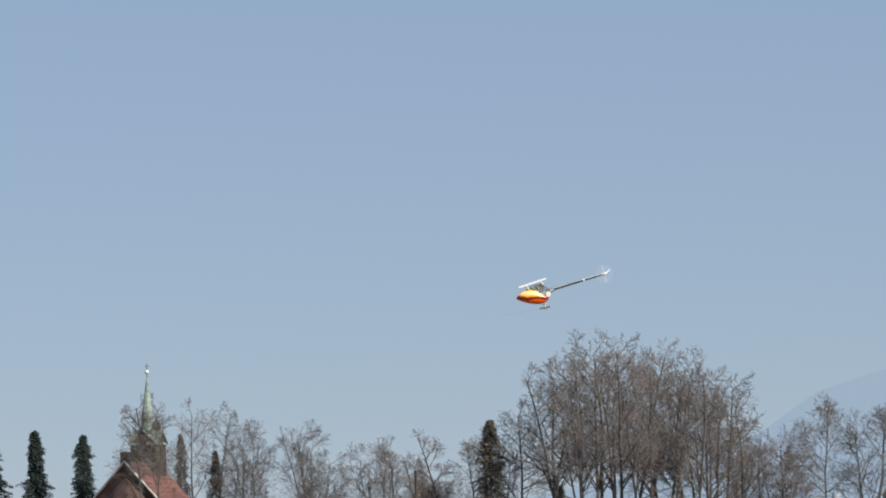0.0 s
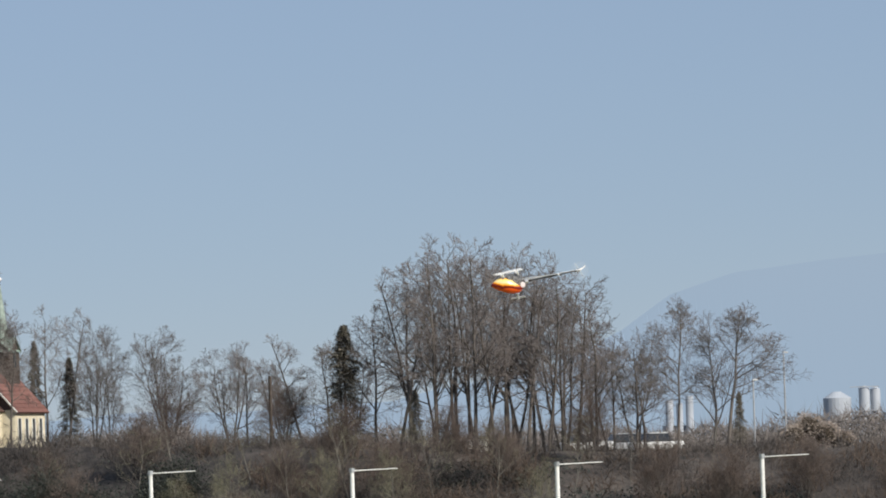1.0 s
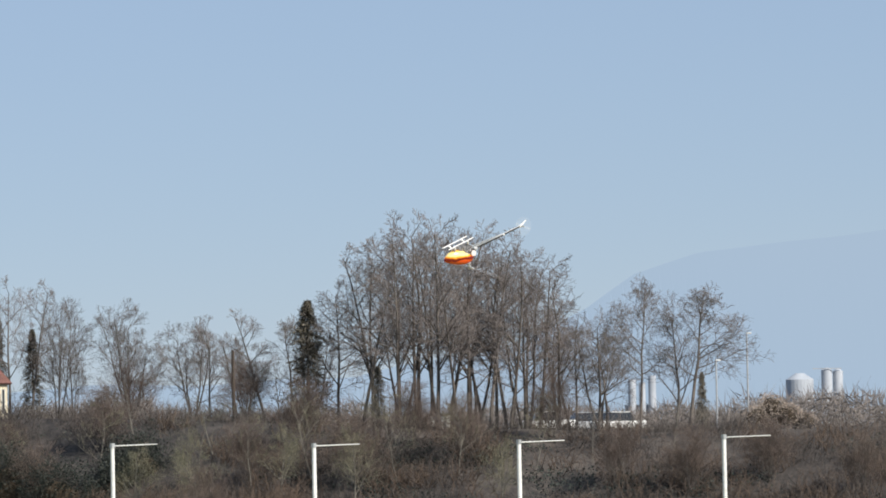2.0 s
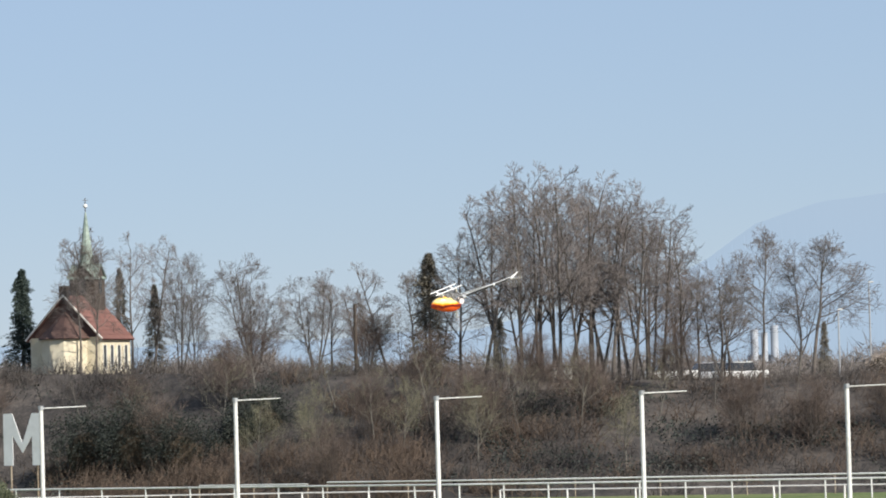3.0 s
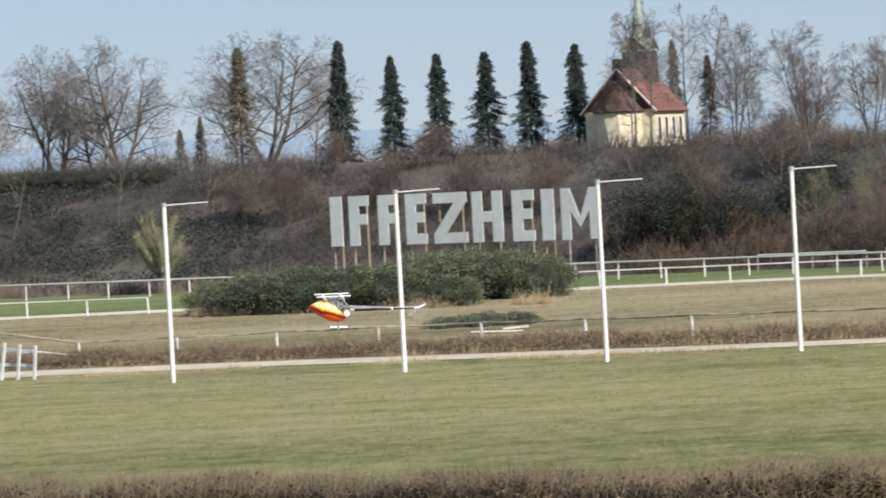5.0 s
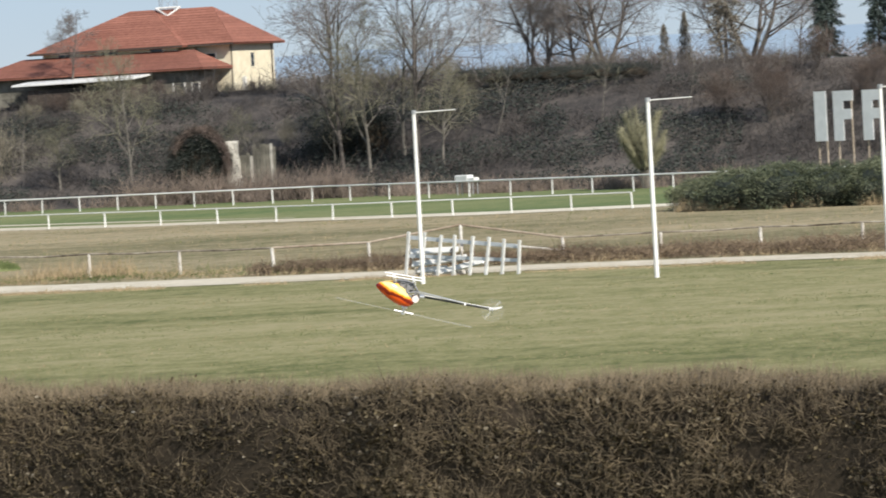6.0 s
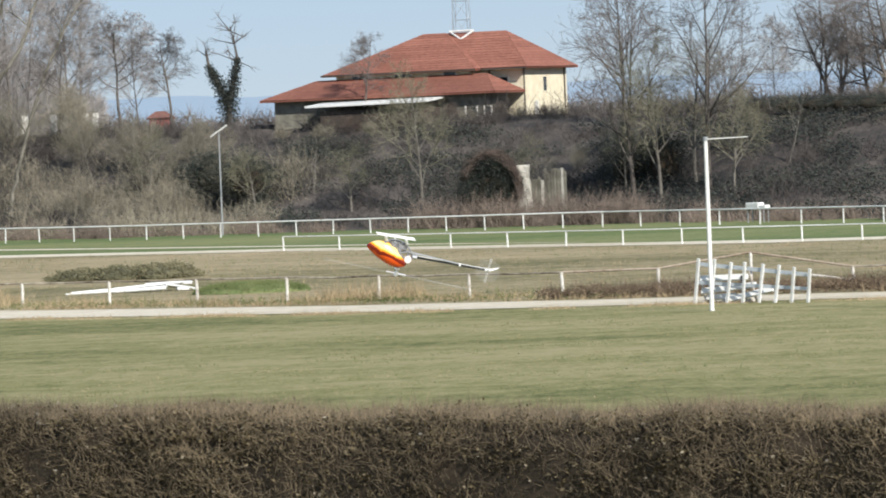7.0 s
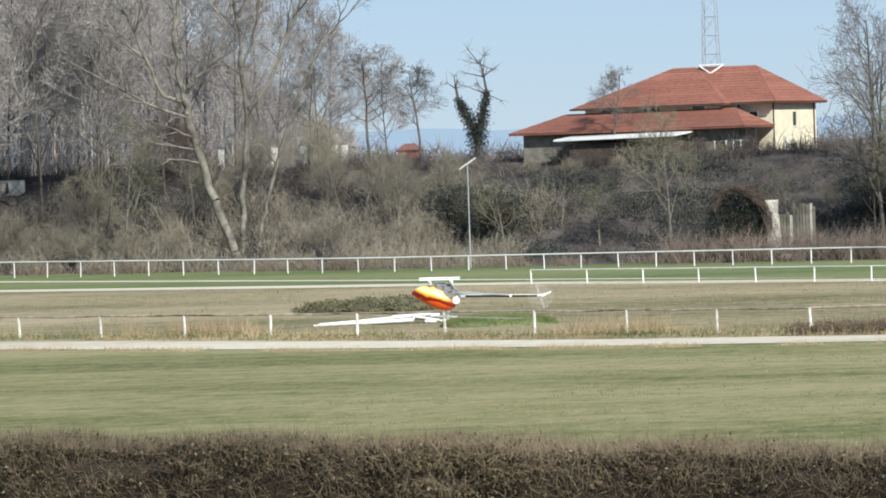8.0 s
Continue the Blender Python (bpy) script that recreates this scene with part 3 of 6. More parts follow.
def tree_template(kind, seed, bark, twig, label, category="tree", group="bare winter trees"):
    """A leafless tree 12 m high on its own base: trunk and limbs, then the twigs of the crown."""
    cfg = TREE_KINDS[kind]
    rng = random.Random(seed)
    segs = [[], [], []]
    for i in range(cfg["trunks"]):
        a = rng.uniform(0, 6.28)
        tilt = 0.06 if cfg["trunks"] == 1 else rng.uniform(0.12, 0.42)
        d = Vector((math.cos(a) * tilt, math.sin(a) * tilt, 1))
        grow(rng, Vector((math.cos(a) * 0.15 * (cfg["trunks"] > 1), math.sin(a) * 0.15 * (cfg["trunks"] > 1), -0.6)), d, 12.2 * (1 if i == 0 else rng.uniform(0.7, 1)), cfg["r"], 0, cfg["top"], segs, cfg)
    high = max(row[5] for rows in segs for row in rows)
    k = 12.0 / high
    segs = [np.array(rows) * k for rows in segs]
    segs[2][:, 6:] = np.maximum(segs[2][:, 6:], 0.0072 if kind in ("locust", "twin") else 0.0085)
    e = thing("bare_tree" if kind != "scrub" else "bare_shrub", pose(0, 0, 0), label, category, group)
    v = joined(sticks(segs[0], 7), sticks(segs[1], 5))
    sub("trunk", mesh_np("trunk", *v, bark), e)
    sub("crown", mesh_np("crown", *sticks(segs[2], 3), twig), e)
    return e


def set_things(template, spots, nominal=12.0):
    """The template and its copies: rows of x, y, height, turn, and width against height."""
    where = [pose(x, y, float(land(x, y)), 0, 0, turn) @ Matrix.Diagonal((h / nominal * wide, h / nominal * wide, h / nominal, 1)) for x, y, h, turn, wide in spots]
    for m in where[1:]:
        copy_thing(template, m)
    template.matrix_world = where[0]


UP_A = tree_template("upright", 3, BARK, TWIG, "tall leafless tree with brown-grey twigs on the embankment")
UP_B = tree_template("wood", 8, BARK, WOOD_TWIG, "tall leafless tree with brown-grey twigs on the embankment")
LOC_A = tree_template("locust", 21, BARK, LOCUST_TWIG, "tall leafless locust tree with a twiggy crown")
LOC_C = tree_template("twin", 29, BARK, LOCUST_TWIG, "tall leafless twin-stemmed locust tree")
FAN = tree_template("fan", 61, BARK, TWIG, "many-stemmed leafless tree fanning out above the scrub")
LOC_B = tree_template("locust", 34, BARK, LOCUST_TWIG, "tall leafless locust tree with a twiggy crown")
SPREAD = tree_template("spreading", 5, BARK, TWIG, "broad leafless tree with a fan of bare branches")
SLIM = tree_template("slim", 13, BARK, TWIG, "slim leafless tree with short upswept branches")
PALE = tree_template("upright", 55, BARK_PALE, TWIG_OLIVE, "pale olive-twigged leafless tree at the foot of the embankment")
SAPLING = tree_template("sapling", 91, BARK_PALE, TWIG_OLIVE, "thin pale sapling with few branches on the embankment", "sapling", "saplings on the bank")
SAPLING_B = tree_template("sapling", 95, BARK_PALE, TWIG, "thin pale sapling with few branches on the embankment", "sapling", "saplings on the bank")
SCRUB = tree_template("scrub", 71, BARK_PALE, PALE_SCRUB, "many-stemmed leafless olive-brown shrub", "shrub", "bare shrubs")
SCRUB_B = tree_template("scrub", 72, BARK, TWIG_RED, "many-stemmed leafless reddish-brown shrub", "shrub", "bare shrubs")

# the grove of tall locust trees: x, y, height, turn, width
set_things(LOC_A, [(22.5, 355, 13.4, 10, 1.1), (24.3, 354, 15.4, 80, 1.0), (25.9, 357, 15.6, 150, 1.05), (29.0, 352, 13.9, 220, 1.0), (31.2, 355, 13.8, 300, 1.0), (33.0, 353, 12.6, 40, 1.05),
                   (11.6, 371, 7.8, 110, 1.15), (20.4, 360, 10.6, 190, 1.2), (-3.1, 396, 11.3, 20, 1.0), (35.0, 349, 11.2, 95, 1.15), (27.2, 362, 15.2, 260, 0.95), (29.6, 358, 14.4, 330, 0.95), (33.8, 360, 13.0, 170, 1.05), (23.9, 349, 12.8, 45, 1.0)])
set_things(LOC_B, [(23.3, 359, 13.2, 0, 1.05), (26.7, 350, 14.8, 60, 1.0), (28.2, 361, 15.0, 130, 1.0), (30.2, 350, 13.8, 200, 1.0), (32.3, 359, 13.4, 280, 1.0), (15.6, 368, 8.4, 330, 1.3), (-6.5, 404, 11.8, 45, 1.25),
                   (13.6, 369, 6.5, 15, 1.2), (-1.5, 396, 11.0, 200, 1.0), (34.3, 356, 12.4, 80, 1.1), (25.3, 352, 14.6, 240, 0.9), (30.8, 361, 14.2, 310, 0.95), (21.5, 352, 11.6, 160, 1.1), (28.0, 349, 13.2, 25, 0.9)])
set_things(LOC_C, [(27.3, 354, 13.8, 0, 1.0), (31.6, 349, 12.6, 70, 1.0), (24.9, 361, 14.2, 140, 0.9), (36.4, 353, 9.2, 210, 1.2), (38.3, 353, 8.0, 290, 1.3), (18.6, 364, 8.6, 20, 1.3), (29.8, 355, 14.2, 110, 0.9), (32.8, 350, 12.2, 190, 1.0), (35.8, 357, 11.0, 250, 1.1)])
set_things(FAN, [(6.2, 385, 9.3, 0, 0.95), (10.7, 382, 7.9, 120, 1.1), (0.6, 394, 10.0, 240, 0.7), (1.8, 392, 6.6, 60, 0.7), (14.3, 372, 6.2, 300, 1.0)])
set_things(UP_A, [(-68.8, 397, 18.5, 30, 0.8), (-62.3, 394, 20.3, 120, 0.85), (-56.8, 422, 11.5, 200, 1.0), (37.2, 344, 8.7, 140, 1.1), (-72.5, 414, 15.0, 290, 0.9),
                  (-40.5, 420, 11.6, 33, 1.2), (42.6, 345, 9.8, 210, 0.9)])
set_things(UP_B, [(-149, 441, 25, 0, 0.85), (-156, 446, 27, 70, 0.85), (-144, 446, 24, 140, 0.85), (-160, 441, 24, 220, 0.85), (-62.4, 432, 8.0, 45, 1.0), (-139, 452, 19, 20, 0.85),
                  (-152, 455, 26, 160, 0.85), (-34.5, 424, 9.2, 300, 1.3), (-147, 462, 25, 250, 0.85), (-163, 456, 28, 310, 0.85), (-157, 466, 27, 100, 0.85), (-142, 470, 22, 190, 0.85), (-135, 466, 17, 60, 0.9), (-166, 447, 27, 30, 0.85), (-151, 449, 22, 120, 0.9),
                  (-170, 470, 27, 15, 0.9), (-164, 474, 26, 85, 0.9), (-157, 480, 25, 155, 0.9), (-150, 478, 24, 225, 0.9), (-144, 482, 20, 295, 0.95), (-138, 480, 15, 5, 1.0), (-131, 476, 12, 75, 1.1), (-174, 478, 27, 145, 0.9), (-168, 486, 26, 215, 0.9), (-160, 490, 25, 285, 0.9)])
set_things(SPREAD, [(-49.9, 416.5, 11.8, 20, 1.0), (-37.8, 417, 11.6, 200, 1.15), (-52.3, 418.4, 9.2, 110, 1.0), (-56.0, 424, 10.5, 300, 0.9)])
leaner = copy_thing(SLIM, pose(43.2, 342.5, float(land(43.2, 342.5)), 0, 11, 0) @ Matrix.Diagonal((1.15, 1.15, 0.86, 1)))
tagged(leaner, "leaning leafless tree with flat branches at the edge of the grove")
set_things(SLIM, [(-126.2, 452.6, 11.2, 0, 1.3), (-120.6, 449.5, 9.6, 90, 1.4), (40.0, 344, 10.9, 180, 0.9), (-97.8, 429.4, 8.4, 250, 1.3), (-57, 422.3, 8.3, 300, 1.3), (-130.5, 447, 9.8, 200, 1.3),
                  (17.5, 366, 8.0, 20, 1.2), (38.6, 352, 7.5, 60, 1.2), (-6.9, 380.6, 10.6, 110, 0.9), (-5.7, 381.2, 9.8, 230, 0.9)])
set_things(SAPLING, [(9.5, 340, 6.5, 0, 1.2), (13.2, 336, 6.0, 60, 1.2), (17.2, 334, 6.8, 120, 1.1), (22.5, 331, 6.2, 180, 1.2), (26.4, 330, 5.5, 240, 1.2), (31.0, 327, 5.5, 300, 1.2), (3.2, 346, 6, 20, 1.2), (-2.5, 349, 5.5, 80, 1.2), (-15, 366, 5, 140, 1.2),
                     (-33, 380, 6, 200, 1.2), (-47, 388, 6.5, 260, 1.2), (-56, 394, 7, 320, 1.2), (-99, 414, 6.5, 40, 1.3), (-110, 420, 7, 100, 1.3), (-122, 428, 7.5, 160, 1.2), (-137, 433, 8, 220, 1.2), (-147, 437, 8, 280, 1.2)])
set_things(SAPLING_B, [(-75.0, 392.8, 5.2, 80, 1.1), (-77.6, 392, 3.2, 200, 1.1), (11.0, 345, 6, 10, 1.2), (15.5, 343, 6.5, 70, 1.2), (20.0, 338, 6, 130, 1.2), (28.0, 335, 5.5, 190, 1.2), (35.0, 328, 5, 250, 1.2), (6.0, 350, 6, 310, 1.2), (-6.5, 358, 5, 30, 1.2), (-22, 370, 5, 90, 1.2),
                       (-40, 384, 6, 150, 1.2), (-62, 401, 7, 210, 1.2), (-82, 408, 6, 270, 1.2), (-104, 418, 6.5, 330, 1.2), (-117, 426, 7, 50, 1.2), (-130, 432, 8, 110, 1.2), (-153, 440, 8, 170, 1.2), (40, 326, 4.5, 230, 1.2)])


def forked_tree():
    """A large old tree: three leaning trunks from one root, long crooked limbs, fine twigs."""
    e = thing("bare_tree", pose(-131.6, 424.5, float(land(-131.6, 424.5)), 0, 0, 17), "large pale-barked forked tree with three leaning trunks", "tree", "bare winter trees")
    limbs = [([(1.0, 0, -0.6), (0.32, 0, 1.74), (-1.46, 0.1, 6.24), (-2.68, 0.2, 11.2), (-3.34, 0.1, 14)], 0.52, 0.34, 0),
             ([(-3.2, 0.1, 13.6), (-5.06, -0.4, 14.3), (-6.46, -0.8, 17.5), (-7.76, -1.0, 20.7), (-8.97, -1.0, 23.4), (-9.6, -1.0, 25.5)], 0.24, 0.06, 9),
             ([(-3.34, 0.1, 13.8), (-4.03, 0.3, 18.7), (-3.52, 0.3, 23.6), (-3.2, 0.2, 26.5)], 0.27, 0.08, 9),
             ([(-3.28, 0.1, 14), (-2.18, -0.4, 15.9), (-0.4, -0.8, 17.3), (0.47, -0.9, 20.5), (1.23, -0.9, 23.4)], 0.2, 0.05, 7),
             ([(-3.1, 0, 12.4), (-5.64, -0.8, 13.3), (-9.11, -1.5, 15.2), (-13.65, -1.8, 17.9)], 0.18, 0.035, 4),
             ([(-2.6, 0, 10.6), (-4.19, -0.8, 11.4), (-6.23, -1.2, 12.1)], 0.12, 0.03, 1),
             ([(-2.2, 0, 8.4), (-3.37, -0.7, 8.7), (-4.94, -1.0, 8.8), (-5.5, -1.0, 8.2)], 0.13, 0.04, 0),
             ([(-2.5, 0, 9.6), (-5.76, -1.0, 10.2), (-9.26, -1.6, 11.2)], 0.1, 0.03, 1),
             ([(1.2, 0.4, -0.6), (1.41, 0.4, 2.2), (1.81, 0.5, 8.6), (2.05, 0.5, 13.5), (1.8, 0.6, 18.5), (1.33, 0.7, 23.4), (1.1, 0.7, 26)], 0.4, 0.08, 9),
             ([(2.1, 0.5, 12.5), (4.15, 0.8, 15.2), (5.82, 1.0, 19.5), (8.2, 1.2, 23.1), (9.34, 1.2, 25.1)], 0.22, 0.05, 8),
             ([(2.0, 0.5, 16.6), (3.16, 0.1, 20.4), (3.48, -0.1, 23.3), (3.79, -0.2, 25.8)], 0.17, 0.05, 6),
             ([(2.4, -0.1, -0.6), (3.03, -0.1, 2.2), (3.79, -0.2, 5.3), (5.38, -0.4, 10.5), (6.86, -0.6, 14.4), (8.64, -0.8, 17.7), (10.34, -0.8, 20.2), (11.72, -0.8, 23)], 0.26, 0.05, 6)]
    rng = random.Random(17)
    cfg = dict(wobble=0.1, rise=0.35, kids=(0, 5, 4, 3), clear=0.2, angle=(22, 55), limb=0.5)
    segs = [[], [], []]
    for line, ra, rb, kids in limbs:
        ra *= 0.8
        pts = [Vector(p) for p in line]
        fine = []
        for p, q in zip(pts, pts[1:]):
            fine += [p.lerp(q, k / 4) + Vector((rng.gauss(0, 0.09), rng.gauss(0, 0.09), 0)) * (k > 0) for k in range(4)]
        fine.append(pts[-1])
        n = len(fine) - 1
        for i in range(n):
            r0, r1 = ra + (rb - ra) * i / n, ra + (rb - ra) * (i + 1) / n
            segs[0].append((*fine[i], *fine[i + 1], r0, r1))
        for c in range(kids):
            f = 0.35 + 0.65 * (c + rng.random()) / kids
            i = min(int(f * n), n - 1)
            axis = (fine[i + 1] - fine[i]).normalized()
            side = axis.orthogonal().normalized()
            side.rotate(Matrix.Rotation(rng.uniform(0, 6.283), 3, axis))
            a = radians(rng.uniform(25, 60))
            grow(rng, fine[i], axis * math.cos(a) + side * math.sin(a), rng.uniform(2.2, 5.0), 0.075, 1, 4, segs, cfg)
    segs = [np.array(rows) for rows in segs]
    segs[2][:, 6:] = np.maximum(segs[2][:, 6:], 0.012)
    sub("trunk", mesh_np("trunk", *joined(sticks(segs[0], 9), sticks(segs[1], 5)), FORK_BARK), e)
    sub("crown", mesh_np("crown", *sticks(segs[2], 3), TWIG), e)


forked_tree()
set_things(PALE, [(-87.7, 404.2, 13.0, 0, 0.85), (-66.5, 395.5, 14.5, 80, 0.9), (-64, 398, 13, 170, 0.9), (-103.6, 411.8, 6.0, 30, 1.3), (-94.4, 408, 6.1, 110, 1.3), (-60, 392, 9, 210, 1.0), (-142, 428, 15, 250, 0.9), (9.5, 334, 6.5, 40, 0.9), (19.5, 328, 6.0, 300, 0.8), (28.5, 321, 5.5, 100, 0.8),
                  (-77.5, 402, 6.0, 10, 1.1), (-70, 400, 7.0, 130, 1.0), (-115, 421, 6.5, 200, 1.2), (5.5, 338, 5.5, 160, 0.9), (15.0, 333, 5.5, 220, 0.9)])


def ivy_tree():
    e = thing("ivy_tree", pose(-114.3, 446.3, float(land(-114.3, 446.3))), "pollarded forked tree with two ivy-clad limbs and bare tips", "tree", "bare winter trees")
    rng = np.random.default_rng(3)
    limbs = [[(0, 0, -0.5), (0, 0, 2.2)], [(0, 0, 2.0), (-0.9, 0, 4.0), (-1.7, 0, 5.6), (-1.9, 0, 7.0)], [(0, 0, 2.0), (0.5, 0, 4.0), (1.0, 0, 6.2), (0.7, 0, 8.0), (0.4, 0, 9.2)]]
    rows, ivy_c = [], []
    for line in limbs:
        for p, q in zip(line, line[1:]):
            r0, r1 = 0.3 * (1 - p[2] / 11), 0.3 * (1 - q[2] / 11)
            rows.append((*p, *q, r0, r1))
            if q[2] < 6.8:
                f = rng.random((1500, 1))
                c = np.array(p) + (np.array(q) - np.array(p)) * f
                ivy_c.append(c + rng.normal(0, 1, c.shape) * np.interp(c[:, 2:3], [0, 2.5, 4.5, 6.5], [0.5, 0.4, 0.27, 0.13]))
    tips = []
    for base in ((-1.9, 0, 6.6), (0.7, 0, 7.6), (1.0, 0, 6.0), (0.4, 0, 8.8)):
        for k in range(5):
            d = rng.normal(0, 1, 3) * np.array([1, 0.6, 0.5]) + np.array([0, 0, 0.5])
            q = np.array(base) + d / np.linalg.norm(d) * rng.uniform(0.6, 1.9)
            rows.append((*base, *q, 0.06, 0.025))
            for j in range(7):
                d2 = d / np.linalg.norm(d) + rng.normal(0, 0.8, 3)
                tips.append((*q, *(q + d2 * 0.45), 0.02, 0.01))
    sub("trunk", mesh_np("trunk", *sticks(rows, 8), BARK), e)
    sub("crown", mesh_np("crown", *sticks(tips, 3), TWIG), e)
    c = np.concatenate(ivy_c)
    sub("ivy", mesh_np("ivy", *leaves(c, rng.normal(0, 1, c.shape), rng.normal(0, 1, c.shape), rng.uniform(0.09, 0.19, len(c)), 0.4), IVY), e, "dark ivy coat")


ivy_tree()


def conifer(seed, slim, mat, label, taper=0.72, per=48):
    """A dense narrow evergreen 9 m high with tiered, drooping sprays."""
    rng = np.random.default_rng(seed)
    e = thing("conifer", pose(0, 0, 0), label, "conifer", "evergreens on the bank")
    v, t = sticks(np.array([(0, 0, -0.4, 0, 0, 8.9, 0.16, 0.02)]), 7)
    sub("trunk", mesh_np("trunk", v, t, BARK), e)
    whorls = 30
    z = np.repeat(0.4 + 8.4 * (np.arange(whorls) / whorls) ** 0.9, 20)
    n = len(z)
    z = z + rng.normal(0, 0.06, n)
    a = rng.random(n) * 6.283
    tier = np.repeat(rng.uniform(0.62, 1.16, whorls), 20)
    lump = 1 + 0.28 * np.sin(a * 2 + seed + z * 1.3)
    reach = slim * 1.48 * np.clip((9.05 - z) / 8.6, 0, 1) ** taper * 1.5 * tier * lump * rng.uniform(0.45, 1.05, n) + 0.07
    p0 = np.stack([0 * z, 0 * z, z + 0.2], 1)
    p1 = np.stack([np.cos(a) * reach, np.sin(a) * reach, z - 0.22 * reach], 1)
    f = 0.2 + 0.82 * rng.random((n, per)) ** 0.8
    c = p0[:, None] + (p1 - p0)[:, None] * f[..., None] + rng.normal(0, 0.06, (n, per, 3))
    d = (p1 - p0)[:, None] * 0.8 + rng.normal(0, 0.3, (n, per, 3)) + np.array([0, 0, 0.2])
    c, d = c.reshape(-1, 3), d.reshape(-1, 3)
    nn = rng.normal(0, 0.5, c.shape) + np.array([0, 0, 1.0])
    v1 = leaves(c, d, nn, rng.uniform(0.09, 0.22, len(c)), 0.24)
    sub("foliage", mesh_np("foliage", *v1, mat), e)
    return e


FIR_A = conifer(2, 0.82, NEEDLE, "dark green columnar conifer in a row beside the chapel")
FIR_B = conifer(7, 0.86, NEEDLE, "dark green columnar conifer in a row beside the chapel")
FIR_C = conifer(12, 1.2, NEEDLE_BROWN, "dusty brown-green spruce among bare trees", 0.95, 24)
set_things(FIR_A, [(-30.4, 401, 9.9, 0, 0.9), (-22.3, 395, 8.3, 70, 1.0), (-15.0, 389.6, 8.8, 160, 1.0)], 9.0)
set_things(FIR_B, [(-26.1, 398, 8.4, 20, 0.9), (-18.4, 392.2, 8.2, 130, 1.05), (-11.3, 386.9, 8.3, 250, 1.0)], 9.0)
set_things(FIR_C, [(-4.0, 399.5, 8.6, 230, 0.6), (-1.3, 398, 7.2, 300, 0.85), (18.2, 358.5, 9.0, 0, 1.1), (-39, 407.6, 10.0, 90, 0.95), (22.6, 350.5, 4.4, 200, 1.0), (-44.4, 411.5, 3.6, 40, 1.0), (-42.9, 413.4, 4.6, 140, 0.9), (45.3, 352, 4.2, 60, 0.8)], 9.0)


# ---- brush, hedges and grass ----
def leaf_bush(name, lumps, n, size, label, mat, category="bush"):
    """An evergreen bush: a solid core and a shell of small leaves over several rounded lumps (x, y, z, rx, ry, rz)."""
    rng = np.random.default_rng(len(lumps) * 7 + n)
    e = thing(name, pose(lumps[0][0], lumps[0][1], 0), label, category)
    o = np.array([lumps[0][0], lumps[0][1], 0])
    cs, ds = [], []
    core = bmesh.new()
    for x, y, z, rx, ry, rz in lumps:
        k = n // len(lumps)
        g = rng.normal(0, 1, (k, 3))
        g /= np.linalg.norm(g, axis=1, keepdims=True)
        g[:, 2] = np.abs(g[:, 2]) * np.sign(rng.random(k) - 0.25)
        rug = 3.2 if mat is IVY else 1.7
        bumps = 1 + 0.1 * rug * np.sin(g[:, 0] * 7 + x) * np.cos(g[:, 1] * 6 + g[:, 2] * 6 + y) + 0.05 * rug * rng.normal(0, 1, k)
        p = np.array([x, y, z]) - o + g * np.array([rx, ry, rz]) * bumps[:, None]
        ok = p[:, 2] > 0.03
        cs.append(p[ok])
        ds.append((g + rng.normal(0, 0.6, g.shape))[ok])
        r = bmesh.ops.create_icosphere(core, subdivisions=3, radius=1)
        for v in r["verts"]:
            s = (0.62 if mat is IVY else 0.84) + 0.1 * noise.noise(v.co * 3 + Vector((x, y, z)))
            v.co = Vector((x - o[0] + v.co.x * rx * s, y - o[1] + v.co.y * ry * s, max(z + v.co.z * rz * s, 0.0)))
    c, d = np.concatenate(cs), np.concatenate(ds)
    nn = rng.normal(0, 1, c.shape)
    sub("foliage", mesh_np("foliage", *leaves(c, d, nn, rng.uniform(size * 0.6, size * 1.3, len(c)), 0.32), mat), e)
    # core painted dark as shade between the leaves; brush fences keep their olive
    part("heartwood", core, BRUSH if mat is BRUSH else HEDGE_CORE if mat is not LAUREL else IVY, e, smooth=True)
    return e


leaf_bush("evergreen_bush", [(-29.4, 293, 0.6, 2.2, 2.4, 1.1), (-27, 289, 0.9, 2.8, 2.6, 1.3), (-24.4, 287, 0.95, 2.4, 2.4, 1.42), (-21.6, 286, 0.9, 2.3, 2.4, 1.32), (-19, 284.6, 0.9, 2.2, 2.3, 1.36), (-16.4, 284, 0.6, 2.0, 2.1, 1.0)],
          90000, 0.1, "large clipped dark green evergreen bush on the infield", LAUREL)
leaf_bush("evergreen_bush", [(-18.4, 300, 1.05, 2.6, 2.6, 1.55), (-15.8, 298, 1.1, 2.3, 2.6, 1.62), (-13.4, 296, 1.0, 2.2, 2.6, 1.56), (-11.4, 294.5, 0.85, 2.0, 2.4, 1.4)],
          64000, 0.1, "large clipped dark green evergreen bush on the infield", LAUREL)
leaf_bush("low_brush_fence", [(-79.4, 276, 0.05, 1.9, 2.6, 0.5), (-77.0, 275.5, 0.05, 2.1, 2.6, 0.64), (-74.4, 275, 0.05, 1.7, 2.6, 0.72)], 14000, 0.11, "low olive-brown brush fence on the infield", BRUSH, "brush fence")
leaf_bush("low_brush_fence", [(-13.9, 245, 0.05, 1.1, 3, 0.36), (-12.2, 244.7, 0.05, 1.2, 3, 0.5), (-10.6, 244.5, 0.05, 1.1, 3, 0.44)], 14000, 0.08, "low olive-green brush fence on the infield", LAUREL, "brush fence")
